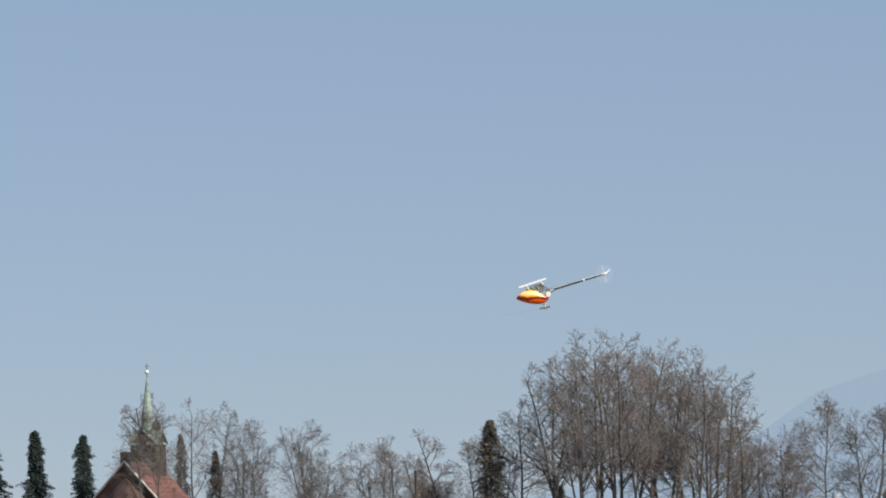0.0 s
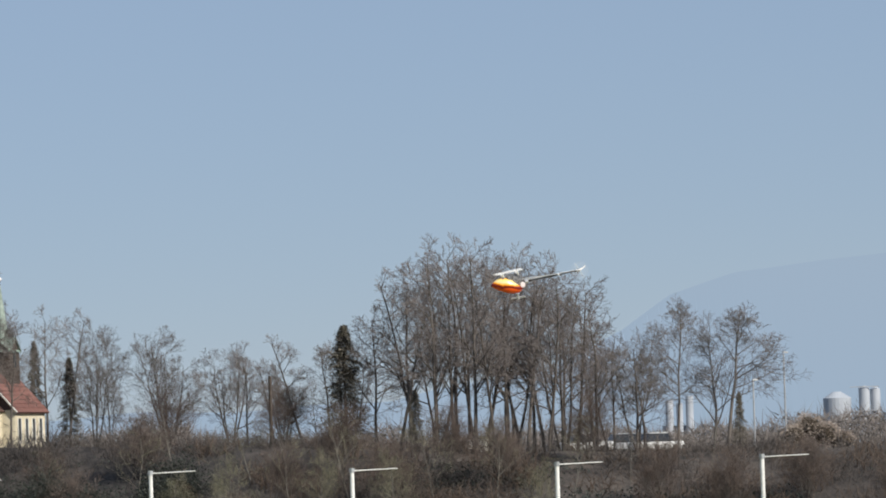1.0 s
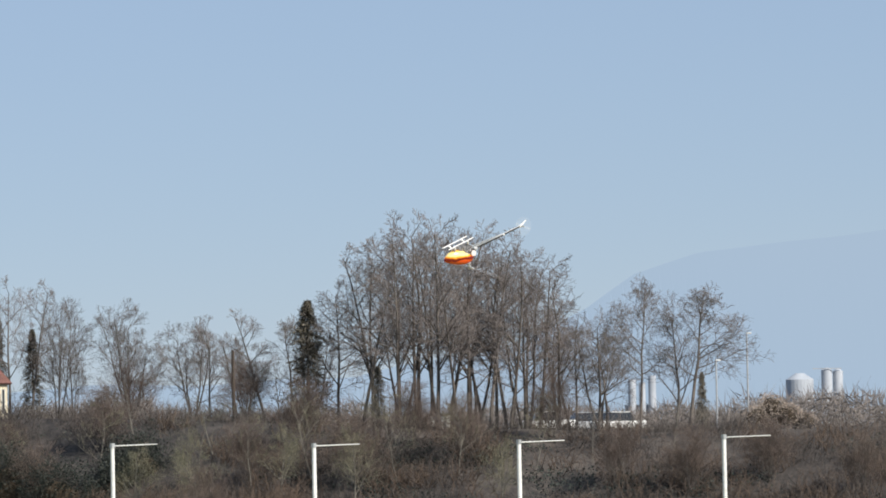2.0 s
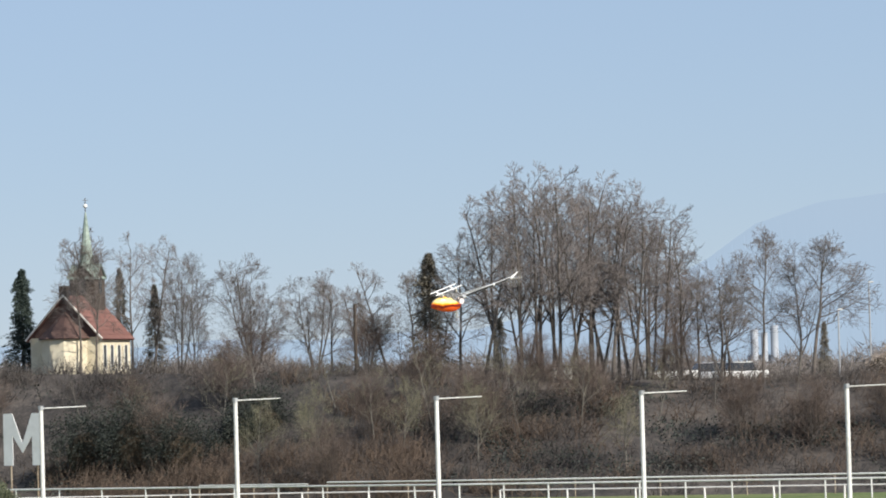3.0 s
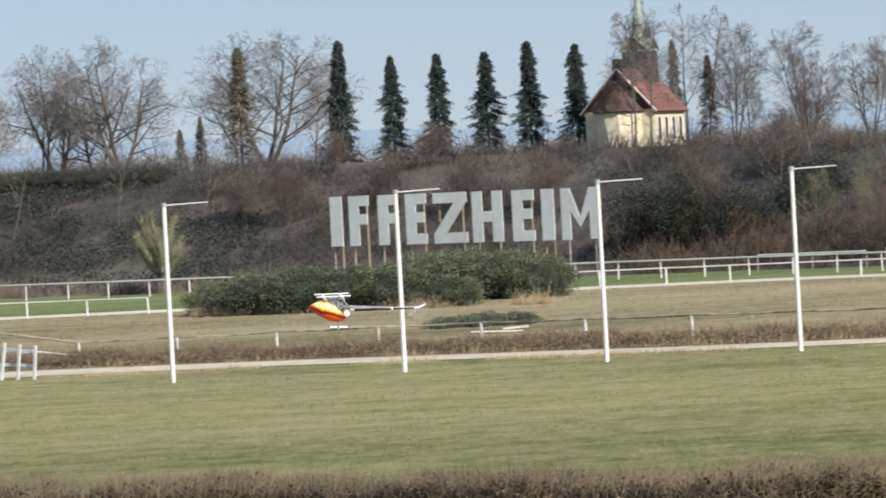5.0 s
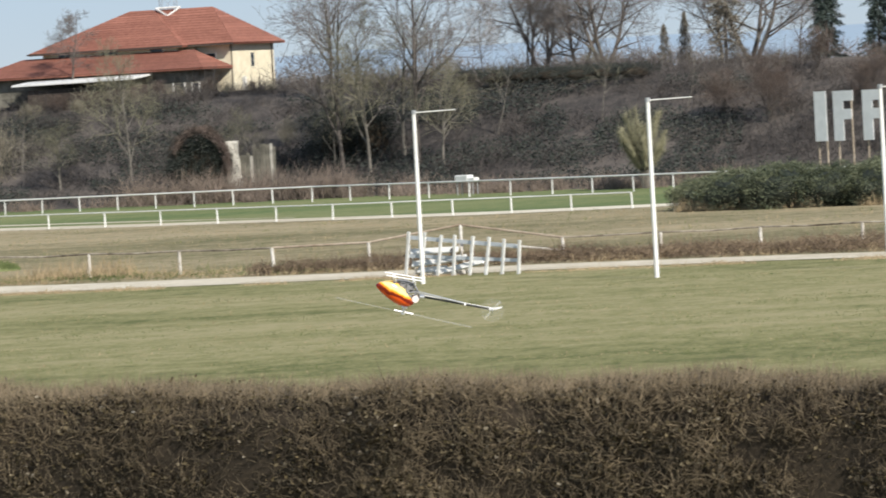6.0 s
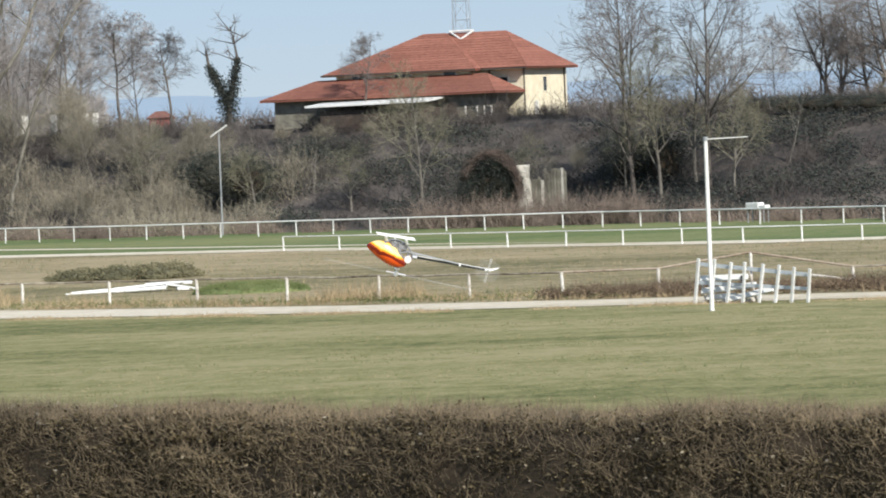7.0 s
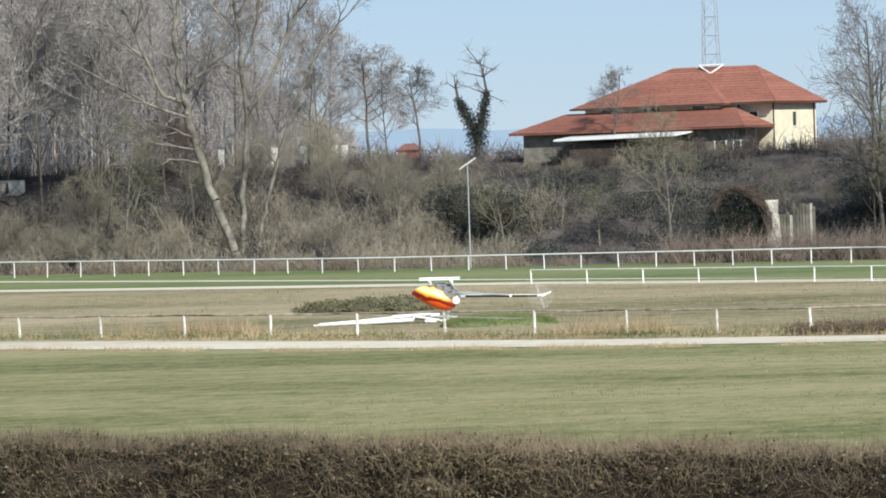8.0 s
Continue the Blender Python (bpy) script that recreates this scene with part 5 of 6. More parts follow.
# ---- chapel ----
def hip_face(bm, pts, t=0.12):
    n = (Vector(pts[1]) - Vector(pts[0])).cross(Vector(pts[2]) - Vector(pts[0])).normalized()
    if n.z < 0:
        n = -n
    slab(bm, pts, -n * t)


def clip_z(pts, z0, z1):
    """The part of a flat polygon between two heights."""
    for z, keep_above in ((z0, True), (z1, False)):
        out = []
        for a, b in zip(pts, pts[1:] + pts[:1]):
            ia, ib = ((a.z >= z) == keep_above), ((b.z >= z) == keep_above)
            if ia:
                out.append(a)
            if ia != ib:
                out.append(a.lerp(b, (z - a.z) / (b.z - a.z)))
        pts = out
        if len(pts) < 3:
            return []
    return pts


def tile_courses(face, step, mat, parent):
    """Courses of tiles laid up a roof face, each lapping over the one below."""
    pts = [Vector(p) for p in face]
    n = (pts[1] - pts[0]).cross(pts[2] - pts[0]).normalized()
    if n.z < 0:
        n = -n
    lo, hi = min(p.z for p in pts), max(p.z for p in pts)
    rise = step * math.sqrt(max(1 - n.z * n.z, 0.01))
    k = max(int((hi - lo) / rise), 1)
    for c in range(k):
        z0, z1 = lo + (hi - lo) * c / k, lo + (hi - lo) * (c + 1) / k
        band = clip_z(pts, z0, z1)
        if len(band) < 3:
            continue
        bm = bmesh.new()
        slab(bm, [p + n * (0.05 if p.z < (z0 + z1) / 2 else 0.02) for p in band], -n * 0.014)
        part("tile_course", bm, mat, parent)


def chapel():
    # local x runs along the nave, away from the apse end; the end wall stands at x = 0
    e = thing("chapel", pose(-8.05, 384.6, 8.75, 0, 0, 70), "small cream-plastered chapel with red tiled roof and slender green spire", "chapel")
    hw, ln, wh, rid = 2.8, 6.4, 2.8, 5.95
    bm = bmesh.new()
    ring = [(0, -hw), (ln, -hw), (ln, hw), (0, hw)]
    lo = [bm.verts.new((x, y, -1.4)) for x, y in ring]
    hi = [bm.verts.new((x, y, wh)) for x, y in ring]
    for i in range(4):
        bm.faces.new((lo[i], lo[(i + 1) % 4], hi[(i + 1) % 4], hi[i]))
    part("wall", bm, PLASTER, e)
    for x in (0.0, ln - 0.2):
        bm = bmesh.new()
        slab(bm, [(x, -hw, wh), (x, hw, wh), (x, 0, rid - 0.15)], (0.2, 0, 0))
        part("gable", bm, ROOF_OLD if x < 1 else PLASTER, e, "brown tile-hung gable" if x < 1 else "")
    apse = [(0, 1.75), (-1.1, 1.45), (-1.9, 0.6), (-1.9, -0.6), (-1.1, -1.45), (0, -1.75)]
    bm = bmesh.new()
    lo = [bm.verts.new((x, y, -1.4)) for x, y in apse]
    hi = [bm.verts.new((x, y, wh)) for x, y in apse]
    for i in range(5):
        bm.faces.new((lo[i], lo[i + 1], hi[i + 1], hi[i]))
    part("apse_wall", bm, PLASTER, e)
    o = 0.3
    for s in (-1, 1):
        bm = bmesh.new()
        hip_face(bm, [(-0.25, s * (hw + o), wh - 0.2), (ln + 0.25, s * (hw + o), wh - 0.2), (ln + 0.25, 0, rid), (-0.25, 0, rid)])
        roof = part("roof", bm, ROOF_CHAPEL, e, "dull red tiled nave roof")
        tile_courses([(-0.25, s * (hw + o), wh - 0.2), (ln + 0.25, s * (hw + o), wh - 0.2), (ln + 0.25, 0, rid), (-0.25, 0, rid)], 0.42, ROOF_CHAPEL, roof)
    wide = [(0.05, 2.05), (-1.25, 1.7), (-2.2, 0.72), (-2.2, -0.72), (-1.25, -1.7), (0.05, -2.05)]
    bm = bmesh.new()
    for p, q in zip(wide, wide[1:]):
        hip_face(bm, [(*p, wh - 0.08), (*q, wh - 0.08), (0.05, 0, rid - 1.15)], 0.1)
    part("apse_roof", bm, ROOF_OLD, e, "brown tiled apse roof")
    # pale verge boards along the end gable, and the eaves
    for s in (-1, 1):
        bm = bmesh.new()
        tube(bm, (-0.3, s * (hw + o), wh - 0.18), (-0.3, 0, rid + 0.04), 0.07, 0.07, 6)
        part("verge", bm, PLASTER_WHITE, e)
        bm = bmesh.new()
        box(bm, 0.02, ln - 0.02, s * hw - 0.1, s * hw + 0.1, wh - 0.3, wh - 0.1)
        part("eaves", bm, PLASTER_WHITE, e)
    bm = bmesh.new()
    box(bm, -0.3, 0.35, -0.32, 0.32, rid - 0.3, rid + 0.75, None, 0.04)
    part("bell_cote", bm, SLATE, e)
    for s in (-1, 1):
        for x in (0.9, 2.4, 3.9, 5.4):
            w = new("window")
            w.parent = e
            bm = bmesh.new()
            box(bm, x - 0.3, x + 0.3, s * hw - 0.03, s * hw + 0.03, 0.5, 2.15)
            part("pane", bm, GLASS_DARK, w)
            bm = bmesh.new()
            for dx in (-0.36, 0.36):
                box(bm, x + dx - 0.05, x + dx + 0.05, s * hw - 0.06, s * hw + 0.06, 0.4, 2.25)
            box(bm, x - 0.45, x + 0.45, s * hw - 0.08, s * hw + 0.08, 0.28, 0.4)
            part("window_frame", bm, PLASTER_WHITE, w)
    # tower astride the ridge
    cx, tw, t0, t1 = 4.9, 1.05, 3.6, 7.4
    bm = bmesh.new()
    box(bm, cx - tw, cx + tw, -tw, tw, t0, t1, None, 0.03)
    part("belfry", bm, SLATE, e, "dark shingled belfry")
    for k in range(4):
        turn = Matrix.Translation((cx, 0, 0)) @ Matrix.Rotation(k * math.pi / 2, 4, "Z")
        bm = bmesh.new()
        slab(bm, [turn @ Vector(p) for p in ((tw - 0.02, -tw, t1), (tw - 0.02, tw, t1), (tw - 0.02, 0, t1 + 0.95))], turn.to_3x3() @ Vector((-0.1, 0, 0)))
        part("gablet", bm, SLATE, e)
        bm = bmesh.new()
        for s in (-1, 1):
            slab(bm, [turn @ Vector(p) for p in ((tw + 0.15, s * (tw + 0.12), t1 - 0.08), (tw + 0.15, 0, t1 + 1.02), (0, 0, t1 + 1.02), (0.3, s * (tw + 0.12), t1 - 0.08))], (0, 0, -0.08))
        part("gablet_roof", bm, COPPER, e, "green copper gablet roof")
        bm = bmesh.new()
        box(bm, tw - 0.02, tw + 0.03, -0.28, 0.28, t1 - 1.3, t1 - 0.1, turn)
        part("louvre", bm, GLASS_DARK, e)
    bm = bmesh.new()
    rings = []
    for z, r in ((t1 + 0.2, 0.98), (t1 + 1.0, 0.62), (t1 + 2.2, 0.42), (t1 + 4.2, 0.16), (t1 + 5.0, 0.05)):
        rings.append([bm.verts.new((cx + r * math.cos(a), r * math.sin(a), z)) for a in [math.pi / 8 + k * math.pi / 4 for k in range(8)]])
    for p, q in zip(rings, rings[1:]):
        for k in range(8):
            bm.faces.new((p[k], p[(k + 1) % 8], q[(k + 1) % 8], q[k]))
    bm.faces.new(rings[0][::-1])
    bm.faces.new(rings[-1])
    part("spire", bm, COPPER, e, "slender green copper spire")
    z3 = t1 + 5.0
    bm = bmesh.new()
    tube(bm, (cx, 0, z3 - 0.1), (cx, 0, z3 + 1.1), 0.035, 0.03, 6)
    part("finial", bm, SLATE, e)
    bm = bmesh.new()
    bmesh.ops.create_uvsphere(bm, u_segments=12, v_segments=8, radius=0.17, matrix=Matrix.Translation((cx, 0, z3 + 0.45)))
    part("ball", bm, WHITE_PAINT, e, "pale metal ball", True)
    bm = bmesh.new()
    tube(bm, (cx, -0.22, z3 + 0.9), (cx, 0.22, z3 + 0.9), 0.025, 0.025, 6)
    part("cross", bm, STEEL, e)


chapel()


# ---- club house with hipped red roofs ----
def hip_roof(bm, x0, x1, y0, y1, z0, z1, inset):
    """A hipped roof with a ridge along x."""
    r0, r1, ym = (x0 + inset, (y0 + y1) / 2, z1), (x1 - inset, (y0 + y1) / 2, z1), 0
    a, b, c, d = (x0, y0, z0), (x1, y0, z0), (x1, y1, z0), (x0, y1, z0)
    hip_face(bm, [a, b, r1, r0], 0.18)
    hip_face(bm, [c, d, r0, r1], 0.18)
    hip_face(bm, [b, c, r1], 0.18)
    hip_face(bm, [d, a, r0], 0.18)


def club_house():
    e = thing("club_house", pose(-92.05, 439.4, 7.9, 0, 0, -15), "large cream house with hipped red tiled roofs on the plateau", "house")
    hx, hy, eave, top, inset = 9.8, 5.2, 5.2, 8.5, 5.4

    def tiled(name, faces, label=""):
        bm = bmesh.new()
        for face in faces:
            hip_face(bm, face, 0.18)
        roof = part(name, bm, ROOF_RED, e, label)
        for face in faces:
            tile_courses(face, 0.42, ROOF_RED, roof)

    bm = bmesh.new()
    box(bm, -hx + 0.8, hx - 0.8, -hy + 0.8, hy - 0.8, -1.0, eave + 0.1)
    part("wall", bm, PLASTER, e)
    a, b, c, d = (-hx, -hy, eave), (hx, -hy, eave), (hx, hy, eave), (-hx, hy, eave)
    r0, r1 = (-hx + 7.4, 0, top), (hx - 4.4, 0, top)
    tiled("roof", [[a, b, r1, r0], [b, c, r1], [c, d, r0, r1], [d, a, r0]])
    # the forward wing with its own hip
    fy, wx, ym = -hy - 1.1, 5.4, -0.2
    tiled("roof", [[(-hx + 0.1, fy, eave - 0.03), (wx, fy, eave - 0.03), (-0.4, ym, top + 0.02), (-hx + 7.2, ym, top + 0.02)], [(wx, fy, eave - 0.03), (wx, 2.6, eave - 0.03), (-0.4, ym, top + 0.02)]])
    bm = bmesh.new()
    box(bm, -hx + 1.2, wx - 0.8, fy + 0.6, -hy + 1.0, -1.0, eave)
    part("wing_wall", bm, PLASTER, e)
    for x0, x1, y in ((-hx, wx, fy), (wx, hx, -hy)):
        bm = bmesh.new()
        box(bm, x0, x1, y - 0.14, y - 0.02, eave - 0.16, eave - 0.02)
        part("gutter", bm, SLATE, e)
    for x, y in ((hx - 0.7, -hy + 0.9), (hx - 0.7, hy - 1.4), (wx + 0.4, -hy + 0.72)):
        bm = bmesh.new()
        tube(bm, (x, y, -0.9), (x, y, eave), 0.06, 0.06, 6)
        part("downpipe", bm, SLATE, e)
    # lower annexe along the front
    ax, ay, az0, az1 = 13.7, -hy - 5.4, 3.15, 4.75
    bm = bmesh.new()
    box(bm, -ax + 1.0, ax - 5.7, ay + 0.9, fy + 0.6, -1.0, az0)
    # grey-brown painted in for the shade on this wall
    part("annexe_wall", bm, MOSSY_AND_SHADE, e, "annexe wall coloured grey as if in shade")
    tiled("roof", [[(-ax, ay, az0), (ax - 4.4, ay, az0), (ax - 7.5, fy + 0.6, az1), (-ax + 3.2, fy + 0.6, az1)], [(-ax, ay, az0), (-ax + 3.2, fy + 0.6, az1), (-ax, fy + 1.8, az0)],
                   [(ax - 4.4, ay, az0), (ax - 4.4, fy + 1.8, az0), (ax - 7.5, fy + 0.6, az1)]], "lower tiled roof of the annexe")
    bm = bmesh.new()
    slab(bm, [(-7.6, ay - 3.0, 2.5), (4.2, ay - 3.0, 2.6), (4.2, ay + 0.6, 2.9), (-7.6, ay + 0.6, 2.8)], (0, 0, -0.16))
    part("awning", bm, WHITE_PAINT, e, "pale flat canopy over the terrace")
    # dark wall added for the shade below the canopy
    bm = bmesh.new()
    box(bm, -6.4, 3.6, ay - 2.4, ay + 0.8, -1.4, 2.0)
    part("terrace_wall", bm, SLATE, e, "terrace front painted dark like canopy shade")
    for x, y, z, w, h in ((7.2, -hy + 0.8, 3.9, 0.8, 0.9), (-6.2, fy + 0.6, 4.75, 1.6, 0.5), (-2.0, fy + 0.6, 4.75, 1.6, 0.5), (2.6, fy + 0.6, 4.75, 1.2, 0.5), (6.6, ay + 0.9, 1.2, 1.0, 1.3), (8.2, ay + 0.9, 1.2, 0.6, 1.3)):
        w_ob = new("window")
        w_ob.parent = e
        bm = bmesh.new()
        box(bm, x - w / 2, x + w / 2, y - 0.03, y + 0.02, z - h / 2, z + h / 2)
        part("pane", bm, GLASS_DARK, w_ob)
        bm = bmesh.new()
        for dx in (-w / 2 - 0.05, w / 2 + 0.05):
            box(bm, x + dx - 0.06, x + dx + 0.06, y - 0.08, y + 0.02, z - h / 2 - 0.1, z + h / 2 + 0.1)
        box(bm, x - w / 2 - 0.15, x + w / 2 + 0.15, y - 0.12, y + 0.02, z - h / 2 - 0.15, z - h / 2 - 0.05)
        part("window_frame", bm, PLASTER_WHITE, w_ob)
    for z in (3.7, 0.9):
        w_ob = new("window")
        w_ob.parent = e
        bm = bmesh.new()
        box(bm, hx - 0.82, hx - 0.77, -0.3, 0.3, z - 0.6, z + 0.6)
        part("pane", bm, GLASS_DARK, w_ob)
    # white V-shaped frame on the ridge
    bm = bmesh.new()
    for p, q in (((0.0, -0.3, top + 0.15), (1.4, -0.9, top - 0.6)), ((2.4, -0.3, top + 0.15), (1.4, -0.9, top - 0.6)), ((0.0, -0.3, top + 0.15), (2.4, -0.3, top + 0.15))):
        tube(bm, p, q, 0.09, 0.09, 6)
    part("ridge_frame", bm, WHITE_PAINT, e, "white V-shaped frame on the ridge")
    for x in (hx + 1.4,):
        bm = bmesh.new()
        box(bm, x - 0.13, x + 0.13, -hy - 1.2, -hy - 0.95, -0.8, 2.2)
        part("terrace_post", bm, PLASTER_WHITE, e)


club_house()


# ---- smaller built things ----
def lamp_post(x, y, h, label, heads, wide=1.0):
    e = thing("street_lamp", pose(x, y, float(land(x, y)), 0, 0, 0), label, "street lamp", "lamp posts")
    bm = bmesh.new()
    tube(bm, (0, 0, -0.3), (0, 0, h), 0.07, 0.05, 8)
    part("pole", bm, STEEL, e)
    for s in heads:
        bm = bmesh.new()
        box(bm, -0.42 * wide, 0.42 * wide, -0.12, 0.12, -0.05, 0.05, pose(s * 0.35 * wide, 0, h + s * 0.22 * wide, 0, -35 if wide == 1 else 0, 0), 0.02)
        part("lamp_head", bm, WHITE_PAINT, e)


lamp_post(-103.5, 400.5, 8.5, "grey lamp post with tilted floodlight heads by the far track", (-1, 1))
lamp_post(44.05, 334.7, 4.6, "slim grey lamp post on the plateau", (1,), 0.4)
lamp_post(47.9, 347.5, 6.6, "slim grey lamp post on the plateau", (1,), 0.4)


def portal():
    """A board-marked concrete headwall with a pale battered pier at one end."""
    e = thing("concrete_portal", pose(-76.2, 397, 0, 0, 0, 9), "stained pale concrete culvert head in the bank", "culvert")
    rng = random.Random(3)
    bm = bmesh.new()
    box(bm, -0.55, 0.55, -0.6, 0.9, -0.2, 4.75, None, 0.07)
    bmesh.ops.subdivide_edges(bm, edges=bm.edges[:], cuts=4, use_grid_fill=True)
    for v in bm.verts:
        lean = 1.2 - 0.07 * v.co.z
        v.co = Vector((-1.5 + v.co.x * lean - 0.05 * v.co.z + 0.15, v.co.y * lean, v.co.z)) + noise.noise_vector(v.co * 1.9) * 0.2
    part("pier", bm, CONCRETE, e, "pale battered end pier")
    x = -0.9
    while x < 1.75:
        w = rng.uniform(0.2, 0.34)
        bm = bmesh.new()
        box(bm, x, x + w - 0.03, rng.uniform(0.0, 0.06), 0.6, -0.2, (4.4 if x > 0.1 else 3.7) + rng.uniform(-0.35, 0.1), None, 0.02)
        part("board_mark", bm, rng.choice((CONCRETE, MOSSY_AND_SHADE, MOSSY_AND_SHADE)), e)
        x += w
    bm = bmesh.new()
    box(bm, -0.95, 1.8, 0.3, 0.9, -0.2, 3.6)
    part("headwall", bm, MOSSY_AND_SHADE, e, "mossy grey headwall")


portal()


def parked_car(x, y, z, turn, mat, label):
    e = thing("car", pose(x, y, z, 0, 0, turn), label, "car", "parked cars")
    bm = bmesh.new()
    box(bm, -2.0, 2.0, -0.8, 0.8, 0.25, 0.85, None, 0.12)
    part("body", bm, mat, e)
    bm = bmesh.new()
    vs = box(bm, -1.2, 1.0, -0.72, 0.72, 0.83, 1.45)
    for v in vs:
        if v.co.z > 1.2:
            v.co.x *= 0.72
            v.co.y *= 0.86
    part("cabin", bm, GLASS_DARK, e, "dark glazed cabin")
    bm = bmesh.new()
    box(bm, -0.85, 0.7, -0.62, 0.62, 1.43, 1.5, None, 0.02)
    part("roof", bm, mat, e)
    for wx in (-1.25, 1.25):
        for s in (-1, 1):
            bm = bmesh.new()
            tube(bm, (wx, s * 0.62, 0.31), (wx, s * 0.82, 0.31), 0.31, 0.31, 16)
            part("wheel", bm, SLATE, e)


def white_tank():
    e = thing("water_trough", pose(-55.4, 372.5, 0, 0, 0, -35), "low white water trough on legs behind the far rail", "trough")
    bm = bmesh.new()
    box(bm, -0.95, 0.35, -0.35, 0.35, 1.0, 1.5, None, 0.05)
    part("tank", bm, WHITE_PAINT, e)
    bm = bmesh.new()
    box(bm, 0.3, 1.0, -0.3, 0.3, 1.0, 1.3, None, 0.05)
    part("tray", bm, WHITE_PAINT, e)
    for x in (-0.8, 0.8):
        for y in (-0.25, 0.25):
            bm = bmesh.new()
            tube(bm, (x, y, -0.05), (x, y, 1.02), 0.04, 0.04, 6)
            part("leg", bm, STEEL, e)


white_tank()
for i, (x, y) in enumerate(((36.5, 372), (39.5, 374), (41.5, 371))):
    parked_car(x, y, float(land(x, y)), 10 * i, WHITE_PAINT if i != 1 else STEEL, "pale car parked on the plateau beyond the trees")


def post_stump():
    e = thing("wooden_pylon", pose(13.0, 361, float(land(13.0, 361))), "dark wooden utility pole standing among the scrub", "utility pole")
    bm = bmesh.new()
    tube(bm, (0, 0, -0.3), (0, 0, 5.0), 0.13, 0.11, 8)
    part("pole", bm, SLATE, e)


post_stump()


def shed(x, y, w, h, label):
    e = thing("white_shed", pose(x, y, float(land(x, y)), 0, 0, -20), label, "shed")
    bm = bmesh.new()
    box(bm, -w / 2, w / 2, -0.6, 0.6, -0.2, h)
    part("wall", bm, PLASTER_WHITE, e)
    bm = bmesh.new()
    box(bm, -w / 2 - 0.1, w / 2 + 0.1, -0.75, 0.75, h, h + 0.1)
    part("roof", bm, SLATE, e)
    bm = bmesh.new()
    box(bm, -0.2, 0.15, -0.63, -0.58, 0.0, h * 0.8)
    part("door", bm, SLATE, e)


shed(27.0, 352, 1.1, 0.95, "small white utility box among the trees")


shed(-162.2, 455, 2.3, 1.25, "small cream hut among the bare trees")


def works():
    e = thing("industrial_silos", pose(135, 900, 4), "pale grey industrial silos and tanks in the haze", "silo")
    for x, r, h in ((-1.6, 2.5, 11.0), (3.3, 1.0, 12.6), (5.3, 0.9, 12.4)):
        bm = bmesh.new()
        tube(bm, (x, 0, 0), (x, 0, h), r, r, 24)
        tube(bm, (x, 0, h), (x, 0, h + r * 0.45), r, r * 0.3, 24)
        part("silo", bm, SILO, e)
    for z in (4.5, 8.5, 12.8):
        bm = bmesh.new()
        box(bm, 0.6, 5.8, -1.2, -1.0, z, z + 0.15)
        part("walkway", bm, STEEL, e)
    f = thing("industrial_silos", pose(104.5, 900, 3), "pale grey industrial silos and tanks in the haze", "silo")
    for x, r, h in ((-1.2, 0.7, 12.5), (0.6, 0.6, 12.0), (2.4, 0.7, 13.2)):
        bm = bmesh.new()
        tube(bm, (x, 0, 0), (x, 0, h), r, r, 20)
        part("silo", bm, SILO, f)
    bm = bmesh.new()
    box(bm, -2.2, 3.4, 1.0, 3.0, 0, 8.0)
    part("frame_house", bm, SILO, f)


works()


def lattice_mast(x, y, h, w):
    e = thing("lattice_mast", pose(x, y, 8), "tall grey steel lattice mast behind the house", "pylon")
    rows = []
    n = 14
    for i in range(n):
        z0, z1 = h * i / n, h * (i + 1) / n
        a, b = w * (1 - 0.6 * i / n), w * (1 - 0.6 * (i + 1) / n)
        c0 = [(-a, -a), (a, -a), (a, a), (-a, a)]
        c1 = [(-b, -b), (b, -b), (b, b), (-b, b)]
        for k in range(4):
            rows.append((*c0[k], z0, *c1[k], z1, 0.06, 0.06))
            rows.append((*c0[k], z0, *c1[(k + 1) % 4], z1, 0.03, 0.03))
            rows.append((*c0[k], z0, *c0[(k + 1) % 4], z0, 0.03, 0.03))
    sub("lattice", mesh_np("lattice", *sticks(rows, 4), STEEL), e)


lattice_mast(-165.8, 800, 42, 1.6)

for i, (x, y) in enumerate(((-131.3, 462), (-132.3, 462), (-135.4, 462), (-138.2, 462), (-143.5, 462))):
    g = thing("gate_post", pose(x, y, float(land(x, y))), "white-capped gate post on the plateau", "gate post", "gate posts")
    bm = bmesh.new()
    box(bm, -0.25, 0.25, -0.25, 0.25, -0.2, 2.0, None, 0.03)
    part("shaft", bm, PLASTER_WHITE, g)
    bm = bmesh.new()
    box(bm, -0.32, 0.32, -0.32, 0.32, 2.0, 2.12, None, 0.02)
    part("cap", bm, CONCRETE, g)
hut = thing("red_hut", pose(-125.2, 463, float(land(-125.2, 463))), "small red hut on the plateau behind bare trees", "hut")
bm = bmesh.new()
box(bm, -0.9, 0.9, -0.8, 0.8, -0.3, 1.3)
part("wall", bm, RED_BOX, hut)
bm = bmesh.new()
hip_roof(bm, -1.1, 1.1, -1.0, 1.0, 1.3, 1.9, 0.6)
part("roof", bm, ROOF_CHAPEL, hut)


